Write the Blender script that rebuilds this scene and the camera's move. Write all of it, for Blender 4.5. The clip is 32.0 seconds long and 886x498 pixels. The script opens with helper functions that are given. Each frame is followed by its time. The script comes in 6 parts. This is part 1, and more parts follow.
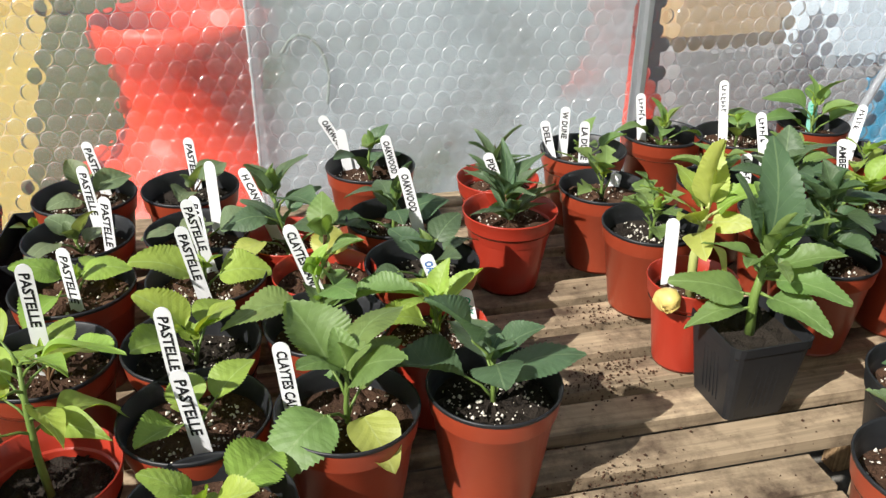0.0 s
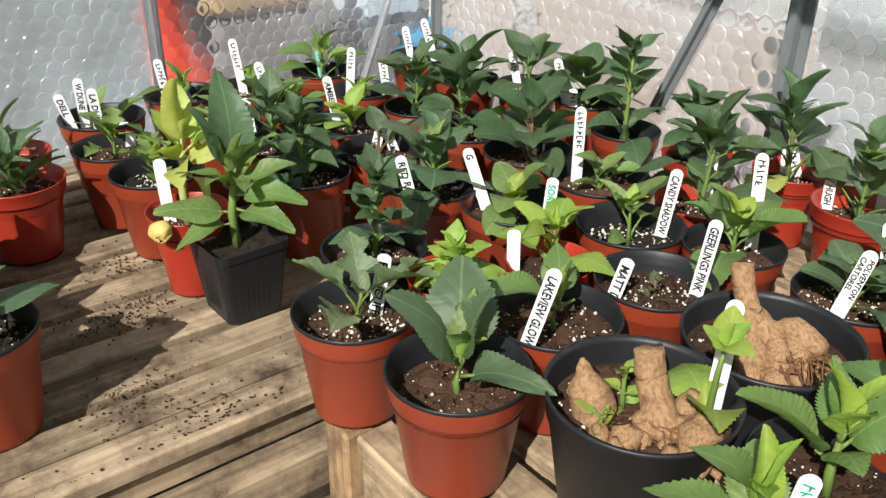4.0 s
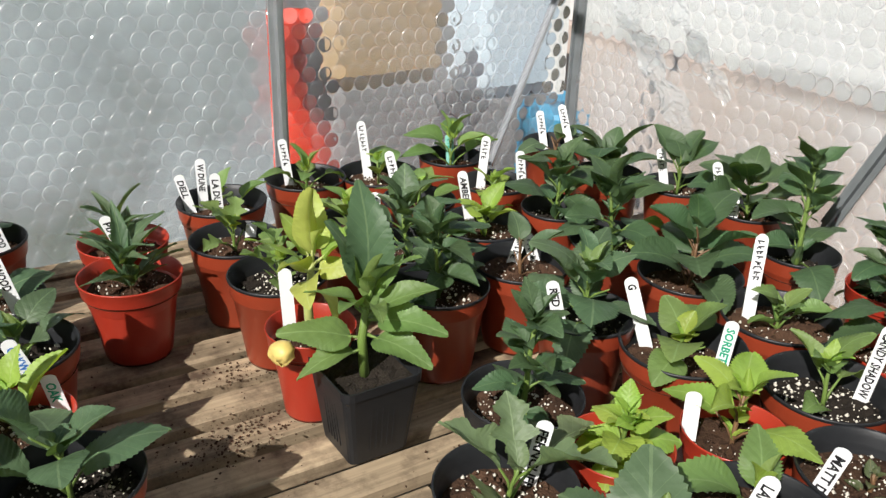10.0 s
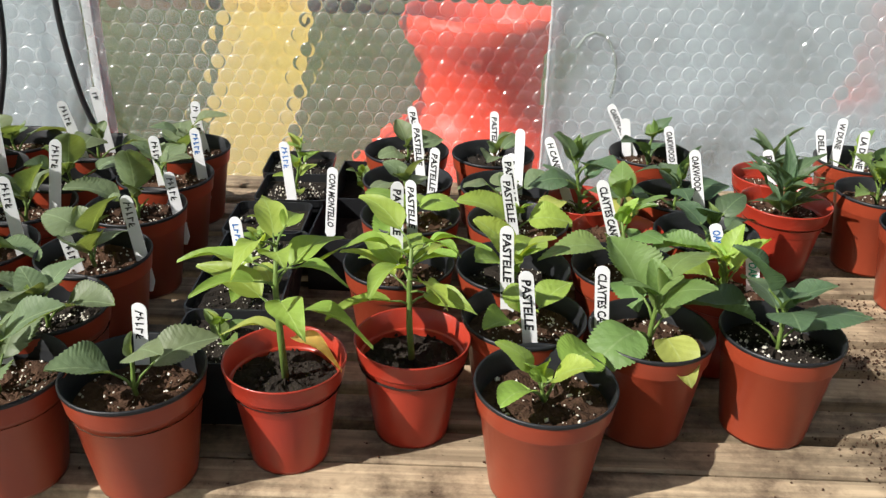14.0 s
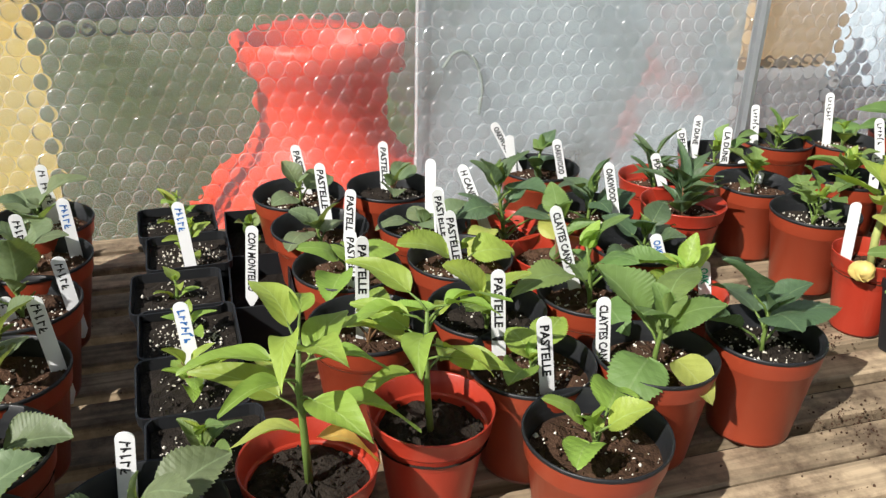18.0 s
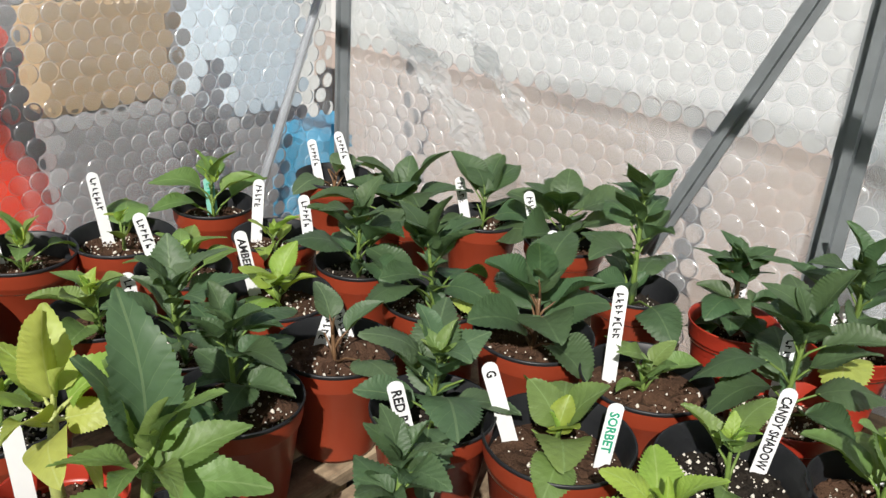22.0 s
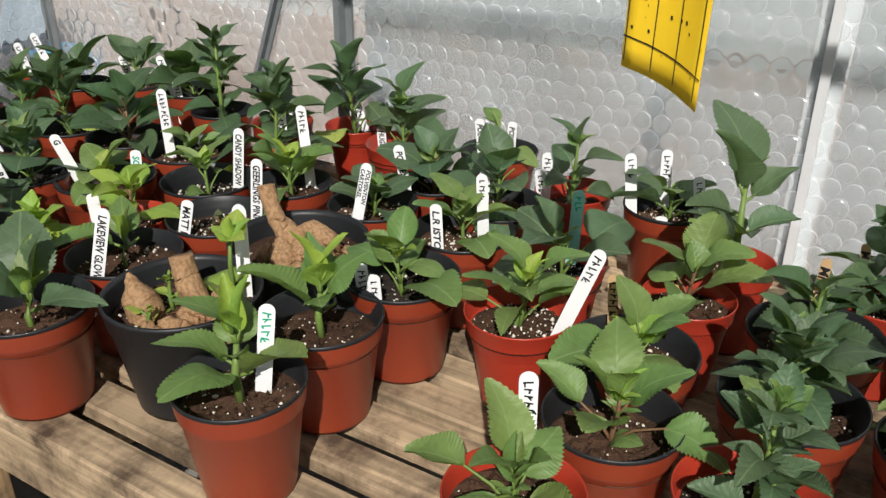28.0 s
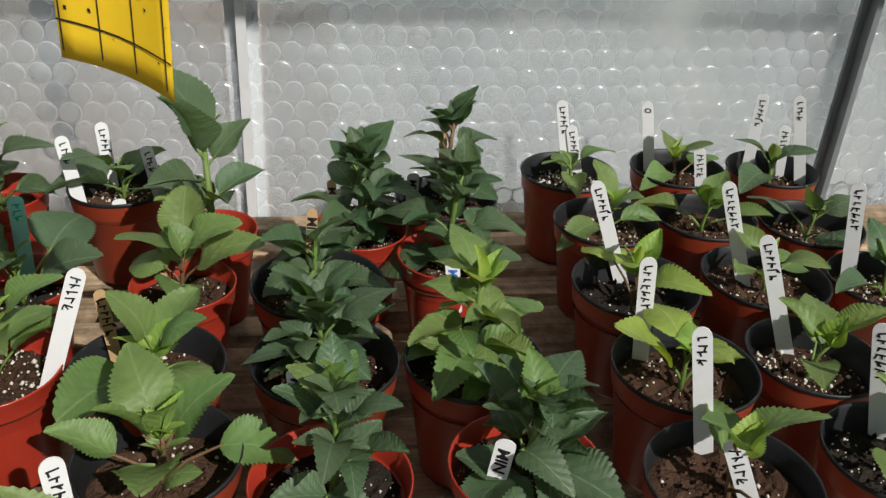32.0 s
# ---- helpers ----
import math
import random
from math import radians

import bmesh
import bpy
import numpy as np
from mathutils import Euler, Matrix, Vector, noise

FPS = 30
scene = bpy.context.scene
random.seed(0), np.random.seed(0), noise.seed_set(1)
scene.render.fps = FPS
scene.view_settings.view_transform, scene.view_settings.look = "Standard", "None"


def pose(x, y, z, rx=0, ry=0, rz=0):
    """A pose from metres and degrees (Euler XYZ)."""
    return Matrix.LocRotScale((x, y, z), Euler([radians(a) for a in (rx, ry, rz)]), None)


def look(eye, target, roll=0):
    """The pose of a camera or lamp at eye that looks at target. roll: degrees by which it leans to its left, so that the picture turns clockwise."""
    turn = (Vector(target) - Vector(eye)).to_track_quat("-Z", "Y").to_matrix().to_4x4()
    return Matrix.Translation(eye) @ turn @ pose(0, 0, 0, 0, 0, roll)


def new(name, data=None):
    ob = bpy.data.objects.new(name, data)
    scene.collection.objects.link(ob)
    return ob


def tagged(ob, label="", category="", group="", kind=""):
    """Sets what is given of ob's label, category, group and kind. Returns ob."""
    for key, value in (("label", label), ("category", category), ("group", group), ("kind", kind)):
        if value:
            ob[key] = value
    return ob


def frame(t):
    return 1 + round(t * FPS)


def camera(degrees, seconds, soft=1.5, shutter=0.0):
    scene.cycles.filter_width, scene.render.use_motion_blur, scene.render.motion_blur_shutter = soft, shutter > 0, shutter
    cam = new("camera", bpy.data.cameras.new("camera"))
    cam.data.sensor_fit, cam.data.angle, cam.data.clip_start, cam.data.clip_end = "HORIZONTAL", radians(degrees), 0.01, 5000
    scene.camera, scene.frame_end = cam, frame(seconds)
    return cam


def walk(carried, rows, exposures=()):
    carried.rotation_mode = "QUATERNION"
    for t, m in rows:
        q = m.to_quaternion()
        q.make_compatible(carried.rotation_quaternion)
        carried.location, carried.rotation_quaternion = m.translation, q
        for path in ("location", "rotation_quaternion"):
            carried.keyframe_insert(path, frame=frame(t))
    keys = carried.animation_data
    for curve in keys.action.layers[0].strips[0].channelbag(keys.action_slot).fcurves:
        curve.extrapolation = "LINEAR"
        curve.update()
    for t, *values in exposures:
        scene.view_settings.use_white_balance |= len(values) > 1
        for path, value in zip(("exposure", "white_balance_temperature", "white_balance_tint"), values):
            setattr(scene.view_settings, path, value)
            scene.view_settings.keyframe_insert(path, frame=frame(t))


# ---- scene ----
cam = camera(55.7, 32.0, soft=1.4)
PATH = [
    (0, (0.0358, 0.1164, 0.5924), (0.4520, 1.8450, -0.3233), 0.45),
    (0.5, (0.0348, 0.1164, 0.5914), (0.5834, 1.8154, -0.3100), 1.86),
    (1, (0.0299, 0.1114, 0.5903), (0.7949, 1.7278, -0.3053), 2.86),
    (1.5, (-0.0109, 0.0973, 0.5831), (0.9888, 1.5785, -0.3150), 2.92),
    (2, (-0.0579, 0.0833, 0.5827), (1.0926, 1.4482, -0.3192), 2.36),
    (2.5, (-0.0141, 0.0454, 0.5887), (1.1934, 1.3741, -0.2924), 2.42),
    (3, (0.0809, -0.0337, 0.5900), (1.2827, 1.2993, -0.2925), 2.72),
    (3.5, (0.1445, -0.0969, 0.5750), (1.3046, 1.2584, -0.3289), 1.95),
    (4, (0.1685, -0.0959, 0.5758), (1.2726, 1.2926, -0.3478), 0.89),
    (4.5, (0.2265, 0.0051, 0.5745), (1.4184, 1.3396, -0.3192), 1.73),
    (6.5, (0.2131, 0.0843, 0.5869), (1.5144, 1.3293, -0.2829), 0.25),
    (7, (0.1762, 0.0223, 0.5845), (1.4842, 1.2632, -0.2809), -0.56),
    (7.5, (0.1632, -0.0247, 0.5847), (1.5181, 1.1651, -0.2804), -0.50),
    (8, (0.1623, -0.0598, 0.5821), (1.5426, 1.0940, -0.2916), -0.12),
    (8.5, (0.1898, -0.0216, 0.5946), (1.5465, 1.1552, -0.2854), 0.91),
    (9, (0.2165, 0.0635, 0.6034), (1.5172, 1.3293, -0.2370), 2.64),
    (9.5, (0.2097, 0.1154, 0.5984), (1.3753, 1.5205, -0.2184), 2.41),
    (10, (0.1985, 0.0845, 0.6045), (1.1662, 1.6264, -0.2239), 1.99),
    (10.5, (0.1795, 0.0445, 0.6023), (0.9100, 1.7111, -0.2277), 1.22),
    (11, (0.1207, 0.0294, 0.5975), (0.5847, 1.7934, -0.2230), 0.80),
    (11.5, (0.0669, 0.0294, 0.5897), (0.3205, 1.8393, -0.2226), 1.54),
    (12, (0.0189, 0.0324, 0.5890), (0.1234, 1.8580, -0.2209), 2.18),
    (12.5, (-0.0151, 0.0423, 0.5877), (-0.0299, 1.8732, -0.2170), 1.83),
    (13, (-0.0351, -0.0006, 0.5896), (-0.1012, 1.8185, -0.2390), 0.81),
    (13.5, (-0.0608, -0.0608, 0.5785), (-0.1406, 1.7408, -0.2863), 0.93),
    (14, (-0.1157, -0.0418, 0.5754), (-0.1424, 1.7604, -0.2915), 1.55),
    (14.5, (-0.2967, 0.0522, 0.5709), (-0.1993, 1.8519, -0.2959), 0.81),
    (15, (-0.4384, 0.0971, 0.5604), (-0.2794, 1.8992, -0.2924), 0.83),
    (15.5, (-0.5072, 0.0940, 0.5531), (-0.4084, 1.9014, -0.2975), 1.10),
    (17.5, (-0.4261, 0.0843, 0.5800), (-0.0414, 1.8593, -0.2575), 2.09),
    (18, (-0.3481, 0.0734, 0.5838), (0.2005, 1.8035, -0.2561), 1.42),
    (18.5, (-0.2383, 0.0514, 0.5909), (0.4435, 1.7341, -0.2481), 1.13),
    (19, (-0.1072, 0.0164, 0.5909), (0.6536, 1.6756, -0.2267), 1.82),
    (19.5, (0.0110, -0.0477, 0.5878), (0.7927, 1.6087, -0.2155), 2.91),
    (20, (0.0557, -0.0646, 0.5956), (0.8903, 1.5688, -0.2016), 2.60),
    (20.5, (0.1239, -0.0166, 0.5913), (1.1348, 1.5190, -0.1961), 2.96),
    (21, (0.2107, 0.1374, 0.5981), (1.4628, 1.4897, -0.1787), 3.55),
    (21.5, (0.2589, 0.2614, 0.5921), (1.6423, 1.4703, -0.1982), 3.86),
    (22, (0.2912, 0.3272, 0.5823), (1.7261, 1.4702, -0.2144), 3.91),
    (22.5, (0.2911, 0.2683, 0.5881), (1.7248, 1.4100, -0.2125), 3.32),
    (23, (0.2741, 0.1863, 0.5857), (1.6915, 1.3270, -0.2449), 2.64),
    (23.5, (0.2346, 0.0951, 0.5735), (1.6469, 1.2205, -0.2860), 2.25),
    (24, (0.1886, 0.0071, 0.5731), (1.6020, 1.1221, -0.2981), 1.15),
    (24.5, (0.1605, -0.0619, 0.5741), (1.5880, 1.0256, -0.3090), -0.16),
    (25, (0.1952, -0.0648, 0.5833), (1.6720, 0.9559, -0.2983), 0.28),
    (25.5, (0.2473, -0.0268, 0.5816), (1.7661, 0.9288, -0.3017), 1.22),
    (26, (0.2474, -0.0629, 0.5781), (1.7455, 0.9027, -0.3294), 0.75),
    (26.5, (0.2236, -0.2039, 0.5732), (1.7156, 0.7644, -0.3413), 0.96),
    (28.5, (0.1397, -0.4110, 0.5711), (1.6999, 0.5012, -0.2854), -0.34),
    (29, (0.1506, -0.4079, 0.5755), (1.7557, 0.4294, -0.2745), -0.31),
    (29.5, (0.1586, -0.4119, 0.5748), (1.7950, 0.3471, -0.2889), 0.72),
    (30, (0.1588, -0.4130, 0.5698), (1.8116, 0.2799, -0.3178), 1.47),
    (30.5, (0.1579, -0.4210, 0.5649), (1.8500, 0.1492, -0.3360), 2.05),
    (31, (0.1599, -0.4370, 0.5652), (1.8955, -0.1012, -0.3702), 2.61),
    (31.5, (0.1987, -0.4120, 0.5712), (1.9529, -0.4044, -0.3895), 3.01),
    (32, (0.2327, -0.3350, 0.5713), (1.9527, -0.6455, -0.4009), 3.48),
]

walk(cam, [(t, look(e, g, r)) for t, e, g, r in PATH], [(0.0, 0.53), (4.0, 0.33), (8.0, 0.2), (10.0, 0.26), (14.0, 0.48), (19.0, 0.4), (22.0, 0.16), (24.0, 0.09), (29.0, -0.13), (32.0, -0.3)])

# ---- world and sun ----
SUN_AZ, SUN_EL = (-1.0, -0.56), radians(40)
world = bpy.data.worlds.new("sky")
scene.world = world
world.use_nodes = True
wn = world.node_tree.nodes
sky = wn.new("ShaderNodeTexSky")
sky.sky_type, sky.sun_disc, sky.sun_elevation = "NISHITA", False, SUN_EL
sky.sun_rotation = math.atan2(SUN_AZ[0], SUN_AZ[1])
wn["Background"].inputs["Strength"].default_value = 0.075
world.node_tree.links.new(sky.outputs[0], wn["Background"].inputs["Color"])
sun = new("sun", bpy.data.lights.new("sun", "SUN"))
sun.data.energy, sun.data.angle, sun.data.color = 5.0, radians(0.6), (1.0, 0.955, 0.9)
sv = Vector((SUN_AZ[0], SUN_AZ[1], 0)).normalized() * math.cos(SUN_EL) + Vector((0, 0, math.sin(SUN_EL)))
sun.matrix_world = look(sv * 20, (0, 0, 0))

# ---- materials ----
MATS = {}


def material(name, colour, rough=0.6, spec=0.5, metal=0.0, vary=0.15, scale=40.0, bump=0.1, bump_scale=200.0, island=False, hue=0.0):
    """A surface with two scales of colour variation and a fine relief; base returned for further wiring."""
    if name in MATS:
        return MATS[name]
    m = bpy.data.materials.new(name)
    m.use_nodes = True
    n, l = m.node_tree.nodes, m.node_tree.links
    p = n["Principled BSDF"]
    p.inputs["Roughness"].default_value = rough
    p.inputs["Specular IOR Level"].default_value = spec
    p.inputs["Metallic"].default_value = metal
    co = n.new("ShaderNodeTexCoord")
    a, b = n.new("ShaderNodeTexNoise"), n.new("ShaderNodeTexNoise")
    a.inputs["Scale"].default_value, b.inputs["Scale"].default_value = scale, scale * 0.15
    a.inputs["Detail"].default_value = 5
    l.new(co.outputs["Object"], a.inputs["Vector"]), l.new(co.outputs["Object"], b.inputs["Vector"])
    add = n.new("ShaderNodeMath")
    add.operation = "ADD"
    l.new(a.outputs["Fac"], add.inputs[0]), l.new(b.outputs["Fac"], add.inputs[1])
    info = n.new("ShaderNodeObjectInfo")
    add2 = n.new("ShaderNodeMath")
    add2.operation = "MULTIPLY_ADD"
    l.new(info.outputs["Random"], add2.inputs[0])
    add2.inputs[1].default_value = 0.5
    l.new(add.outputs[0], add2.inputs[2])
    mr = n.new("ShaderNodeMapRange")
    mr.inputs["From Min"].default_value, mr.inputs["From Max"].default_value = 0.6, 1.9
    mr.inputs["To Min"].default_value, mr.inputs["To Max"].default_value = 1 - vary, 1 + vary
    l.new(add2.outputs[0], mr.inputs["Value"])
    hs = n.new("ShaderNodeHueSaturation")
    hs.inputs["Color"].default_value = (*colour, 1)
    l.new(mr.outputs[0], hs.inputs["Value"])
    l.new(hs.outputs[0], p.inputs["Base Color"])
    if bump:
        c, bm = n.new("ShaderNodeTexNoise"), n.new("ShaderNodeBump")
        c.inputs["Scale"].default_value = bump_scale
        l.new(co.outputs["Object"], c.inputs["Vector"])
        l.new(c.outputs["Fac"], bm.inputs["Height"])
        bm.inputs["Strength"].default_value, bm.inputs["Distance"].default_value = bump, 0.002
        l.new(bm.outputs[0], p.inputs["Normal"])
    MATS[name] = m
    return m


def wood(name, colour, axis):
    """Sawn softwood: grain stretched along an axis, stains and soil dust on it."""
    m = bpy.data.materials.new(name)
    m.use_nodes = True
    n, l = m.node_tree.nodes, m.node_tree.links
    p = n["Principled BSDF"]
    p.inputs["Roughness"].default_value = 0.8
    p.inputs["Specular IOR Level"].default_value = 0.25
    co, info = n.new("ShaderNodeTexCoord"), n.new("ShaderNodeObjectInfo")
    off = n.new("ShaderNodeVectorMath")
    off.operation = "MULTIPLY_ADD"
    cmb = n.new("ShaderNodeCombineXYZ")
    l.new(info.outputs["Random"], cmb.inputs[0]), l.new(info.outputs["Random"], cmb.inputs[1])
    off.inputs[1].default_value = (9.0, 7.0, 0)
    l.new(cmb.outputs[0], off.inputs[0]), l.new(co.outputs["Object"], off.inputs[2])
    mp = n.new("ShaderNodeMapping")
    mp.inputs["Scale"].default_value = (4, 90, 90) if axis == 0 else (90, 4, 90) if axis == 1 else (90, 90, 4)
    l.new(off.outputs[0], mp.inputs["Vector"])
    g = n.new("ShaderNodeTexNoise")
    g.inputs["Scale"].default_value, g.inputs["Detail"].default_value, g.inputs["Distortion"].default_value = 1.0, 8, 0.6
    l.new(mp.outputs[0], g.inputs["Vector"])
    r = n.new("ShaderNodeValToRGB")
    r.color_ramp.elements[0].position, r.color_ramp.elements[1].position = 0.3, 0.72
    r.color_ramp.elements[0].color = (*[c * 0.42 for c in colour], 1)
    r.color_ramp.elements[1].color = (*colour, 1)
    l.new(g.outputs["Fac"], r.inputs["Fac"])
    st = n.new("ShaderNodeTexNoise")
    st.inputs["Scale"].default_value, st.inputs["Detail"].default_value = 11, 9
    st.inputs["Roughness"].default_value = 0.7
    l.new(off.outputs[0], st.inputs["Vector"])
    sr = n.new("ShaderNodeValToRGB")
    sr.color_ramp.elements[0].position, sr.color_ramp.elements[1].position = 0.43, 0.66
    l.new(st.outputs["Fac"], sr.inputs["Fac"])
    mx = n.new("ShaderNodeMix")
    mx.data_type = "RGBA"
    mx.inputs["B"].default_value = (0.075, 0.05, 0.033, 1)
    l.new(r.outputs[0], mx.inputs["A"]), l.new(sr.outputs[0], mx.inputs["Factor"])
    hs = n.new("ShaderNodeHueSaturation")
    mr = n.new("ShaderNodeMapRange")
    mr.inputs["To Min"].default_value, mr.inputs["To Max"].default_value = 0.8, 1.15
    l.new(info.outputs["Random"], mr.inputs["Value"]), l.new(mr.outputs[0], hs.inputs["Value"])
    l.new(mx.outputs["Result"], hs.inputs["Color"]), l.new(hs.outputs[0], p.inputs["Base Color"])
    b = n.new("ShaderNodeBump")
    b.inputs["Strength"].default_value, b.inputs["Distance"].default_value = 0.5, 0.0015
    l.new(g.outputs["Fac"], b.inputs["Height"]), l.new(b.outputs[0], p.inputs["Normal"])
    return m


def leaf_material(name, colour, vein):
    """A leaf: pale midrib and side veins, quilted relief, some light passing through."""
    m = bpy.data.materials.new(name)
    m.use_nodes = True
    n, l = m.node_tree.nodes, m.node_tree.links
    p, out = n["Principled BSDF"], n["Material Output"]
    p.inputs["Roughness"].default_value = 0.52
    p.inputs["Specular IOR Level"].default_value = 0.5
    uv = n.new("ShaderNodeUVMap")
    uv.uv_map = "UVMap"
    sep = n.new("ShaderNodeSeparateXYZ")
    l.new(uv.outputs[0], sep.inputs[0])

    def calc(op, a, b):
        k = n.new("ShaderNodeMath")
        k.operation = op
        for i, s in enumerate((a, b)):
            if isinstance(s, (int, float)):
                k.inputs[i].default_value = s
            else:
                l.new(s, k.inputs[i])
        return k.outputs[0]

    side = calc("ABSOLUTE", calc("SUBTRACT", sep.outputs[0], 0.5), 0)
    rib = calc("LESS_THAN", side, 0.019)
    ph = calc("SUBTRACT", calc("MULTIPLY", sep.outputs[1], 6.0), calc("MULTIPLY", calc("POWER", side, 0.8), 4.2))
    tri = calc("ABSOLUTE", calc("SUBTRACT", calc("FRACT", ph, 0), 0.5), 0)
    veins = calc("LESS_THAN", tri, 0.028)
    mask = calc("MAXIMUM", rib, calc("MULTIPLY", veins, 0.4))
    noi = n.new("ShaderNodeTexNoise")
    noi.inputs["Scale"].default_value, noi.inputs["Detail"].default_value = 3.5, 7
    co, info = n.new("ShaderNodeTexCoord"), n.new("ShaderNodeObjectInfo")
    l.new(co.outputs["Object"], noi.inputs["Vector"])
    hs = n.new("ShaderNodeHueSaturation")
    hs.inputs["Color"].default_value = (*colour, 1)
    hv = n.new("ShaderNodeMapRange")
    hv.inputs["To Min"].default_value, hv.inputs["To Max"].default_value = 0.475, 0.515
    l.new(info.outputs["Random"], hv.inputs["Value"]), l.new(hv.outputs[0], hs.inputs["Hue"])
    vv = n.new("ShaderNodeMapRange")
    vv.inputs["To Min"].default_value, vv.inputs["To Max"].default_value = 0.68, 1.4
    l.new(calc("ADD", calc("MULTIPLY", noi.outputs["Fac"], 0.8), calc("MULTIPLY", calc("FRACT", calc("MULTIPLY", info.outputs["Random"], 17.3), 0), 0.35)), vv.inputs["Value"])
    l.new(vv.outputs[0], hs.inputs["Value"])
    mx = n.new("ShaderNodeMix")
    mx.data_type = "RGBA"
    mx.inputs["B"].default_value = (*vein, 1)
    l.new(hs.outputs[0], mx.inputs["A"]), l.new(calc("MULTIPLY", mask, 0.62), mx.inputs["Factor"])
    l.new(mx.outputs["Result"], p.inputs["Base Color"])
    b = n.new("ShaderNodeBump")
    fine = n.new("ShaderNodeTexVoronoi")
    fine.inputs["Scale"].default_value = 26
    l.new(co.outputs["Object"], fine.inputs["Vector"])
    b.inputs["Strength"].default_value, b.inputs["Distance"].default_value = 0.5, 0.0009
    l.new(calc("ADD", calc("MULTIPLY", tri, 1.2), calc("MULTIPLY", fine.outputs["Distance"], 0.25)), b.inputs["Height"]), l.new(b.outputs[0], p.inputs["Normal"])
    tr = n.new("ShaderNodeBsdfTranslucent")
    t2 = n.new("ShaderNodeMix")
    t2.data_type, t2.blend_type = "RGBA", "MULTIPLY"
    t2.inputs["Factor"].default_value = 1.0
    t2.inputs["B"].default_value = (1.9, 1.8, 0.55, 1)
    l.new(mx.outputs["Result"], t2.inputs["A"]), l.new(t2.outputs["Result"], tr.inputs["Color"])
    ms = n.new("ShaderNodeMixShader")
    ms.inputs[0].default_value = 0.3
    l.new(p.outputs[0], ms.inputs[1]), l.new(tr.outputs[0], ms.inputs[2]), l.new(ms.outputs[0], out.inputs["Surface"])
    return m


def film_material(name, haze, rough, ior, white=(0.85, 0.87, 0.88), creased=True):
    """Clear plastic film: bends what lies behind, a milky share, and gloss by Fresnel."""
    m = bpy.data.materials.new(name)
    m.use_nodes = True
    n, l = m.node_tree.nodes, m.node_tree.links
    out = n["Material Output"]
    n.remove(n["Principled BSDF"])
    if ior > 1.0:
        clear = n.new("ShaderNodeBsdfRefraction")
        clear.inputs["IOR"].default_value, clear.inputs["Roughness"].default_value = ior, rough
    else:
        clear = n.new("ShaderNodeBsdfTransparent")
    clear.inputs["Color"].default_value = (0.93, 0.95, 0.95, 1)
    dif, trl, gl = n.new("ShaderNodeBsdfDiffuse"), n.new("ShaderNodeBsdfTranslucent"), n.new("ShaderNodeBsdfGlossy")
    dif.inputs["Color"].default_value = trl.inputs["Color"].default_value = (*white, 1)
    gl.inputs["Roughness"].default_value = 0.16
    milk, a, b = n.new("ShaderNodeMixShader"), n.new("ShaderNodeMixShader"), n.new("ShaderNodeMixShader")
    milk.inputs[0].default_value = 0.55
    l.new(dif.outputs[0], milk.inputs[1]), l.new(trl.outputs[0], milk.inputs[2])
    co, noi, mr = n.new("ShaderNodeTexCoord"), n.new("ShaderNodeTexNoise"), n.new("ShaderNodeMapRange")
    noi.inputs["Scale"].default_value, noi.inputs["Detail"].default_value = 5, 6
    l.new(co.outputs["Object"], noi.inputs["Vector"])
    mr.inputs["From Min"].default_value, mr.inputs["From Max"].default_value = 0.3, 0.7
    mr.inputs["To Min"].default_value, mr.inputs["To Max"].default_value = haze * 0.35, haze * 1.65
    l.new(noi.outputs["Fac"], mr.inputs["Value"]), l.new(mr.outputs[0], a.inputs[0])
    l.new(clear.outputs[0], a.inputs[1]), l.new(milk.outputs[0], a.inputs[2])
    cr, bp = n.new("ShaderNodeTexNoise"), n.new("ShaderNodeBump")
    cr.inputs["Scale"].default_value, cr.inputs["Detail"].default_value = 45, 3
    l.new(co.outputs["Object"], cr.inputs["Vector"]), l.new(cr.outputs["Fac"], bp.inputs["Height"])
    bp.inputs["Strength"].default_value, bp.inputs["Distance"].default_value = 0.5, 0.006
    if not creased:
        cr.inputs["Scale"].default_value, bp.inputs["Distance"].default_value = 150, 0.0025
        gl.inputs["Roughness"].default_value = 0.1
    l.new(bp.outputs[0], gl.inputs["Normal"])
    fr = n.new("ShaderNodeFresnel")
    fr.inputs["IOR"].default_value = 1.5 if creased else 1.58
    l.new(fr.outputs[0], b.inputs[0]), l.new(a.outputs[0], b.inputs[1]), l.new(gl.outputs[0], b.inputs[2])
    l.new(b.outputs[0], out.inputs["Surface"])
    return m


RED = material("red_plastic", (0.26, 0.041, 0.017), 0.34, 0.45, vary=0.12, scale=30, bump=0.06, bump_scale=90)
RED2 = material("bright_red_plastic", (0.34, 0.032, 0.016), 0.32, 0.5, vary=0.1, scale=30, bump=0.06, bump_scale=90)
BLACK = material("black_plastic", (0.014, 0.015, 0.017), 0.46, 0.38, vary=0.3, scale=60, bump=0.08, bump_scale=150)
SOIL = material("compost", (0.058, 0.032, 0.02), 0.95, 0.15, vary=0.6, scale=220, bump=1.0, bump_scale=420)
SOIL2 = material("dark_compost", (0.022, 0.017, 0.013), 0.9, 0.2, vary=0.6, scale=220, bump=1.0, bump_scale=420)
PERLITE = material("perlite", (0.66, 0.62, 0.54), 0.9, 0.2, vary=0.15, scale=300, bump=0.4, bump_scale=900)
WHITE = material("white_label_plastic", (0.8, 0.81, 0.82), 0.4, 0.45, vary=0.05, scale=60, bump=0.03)
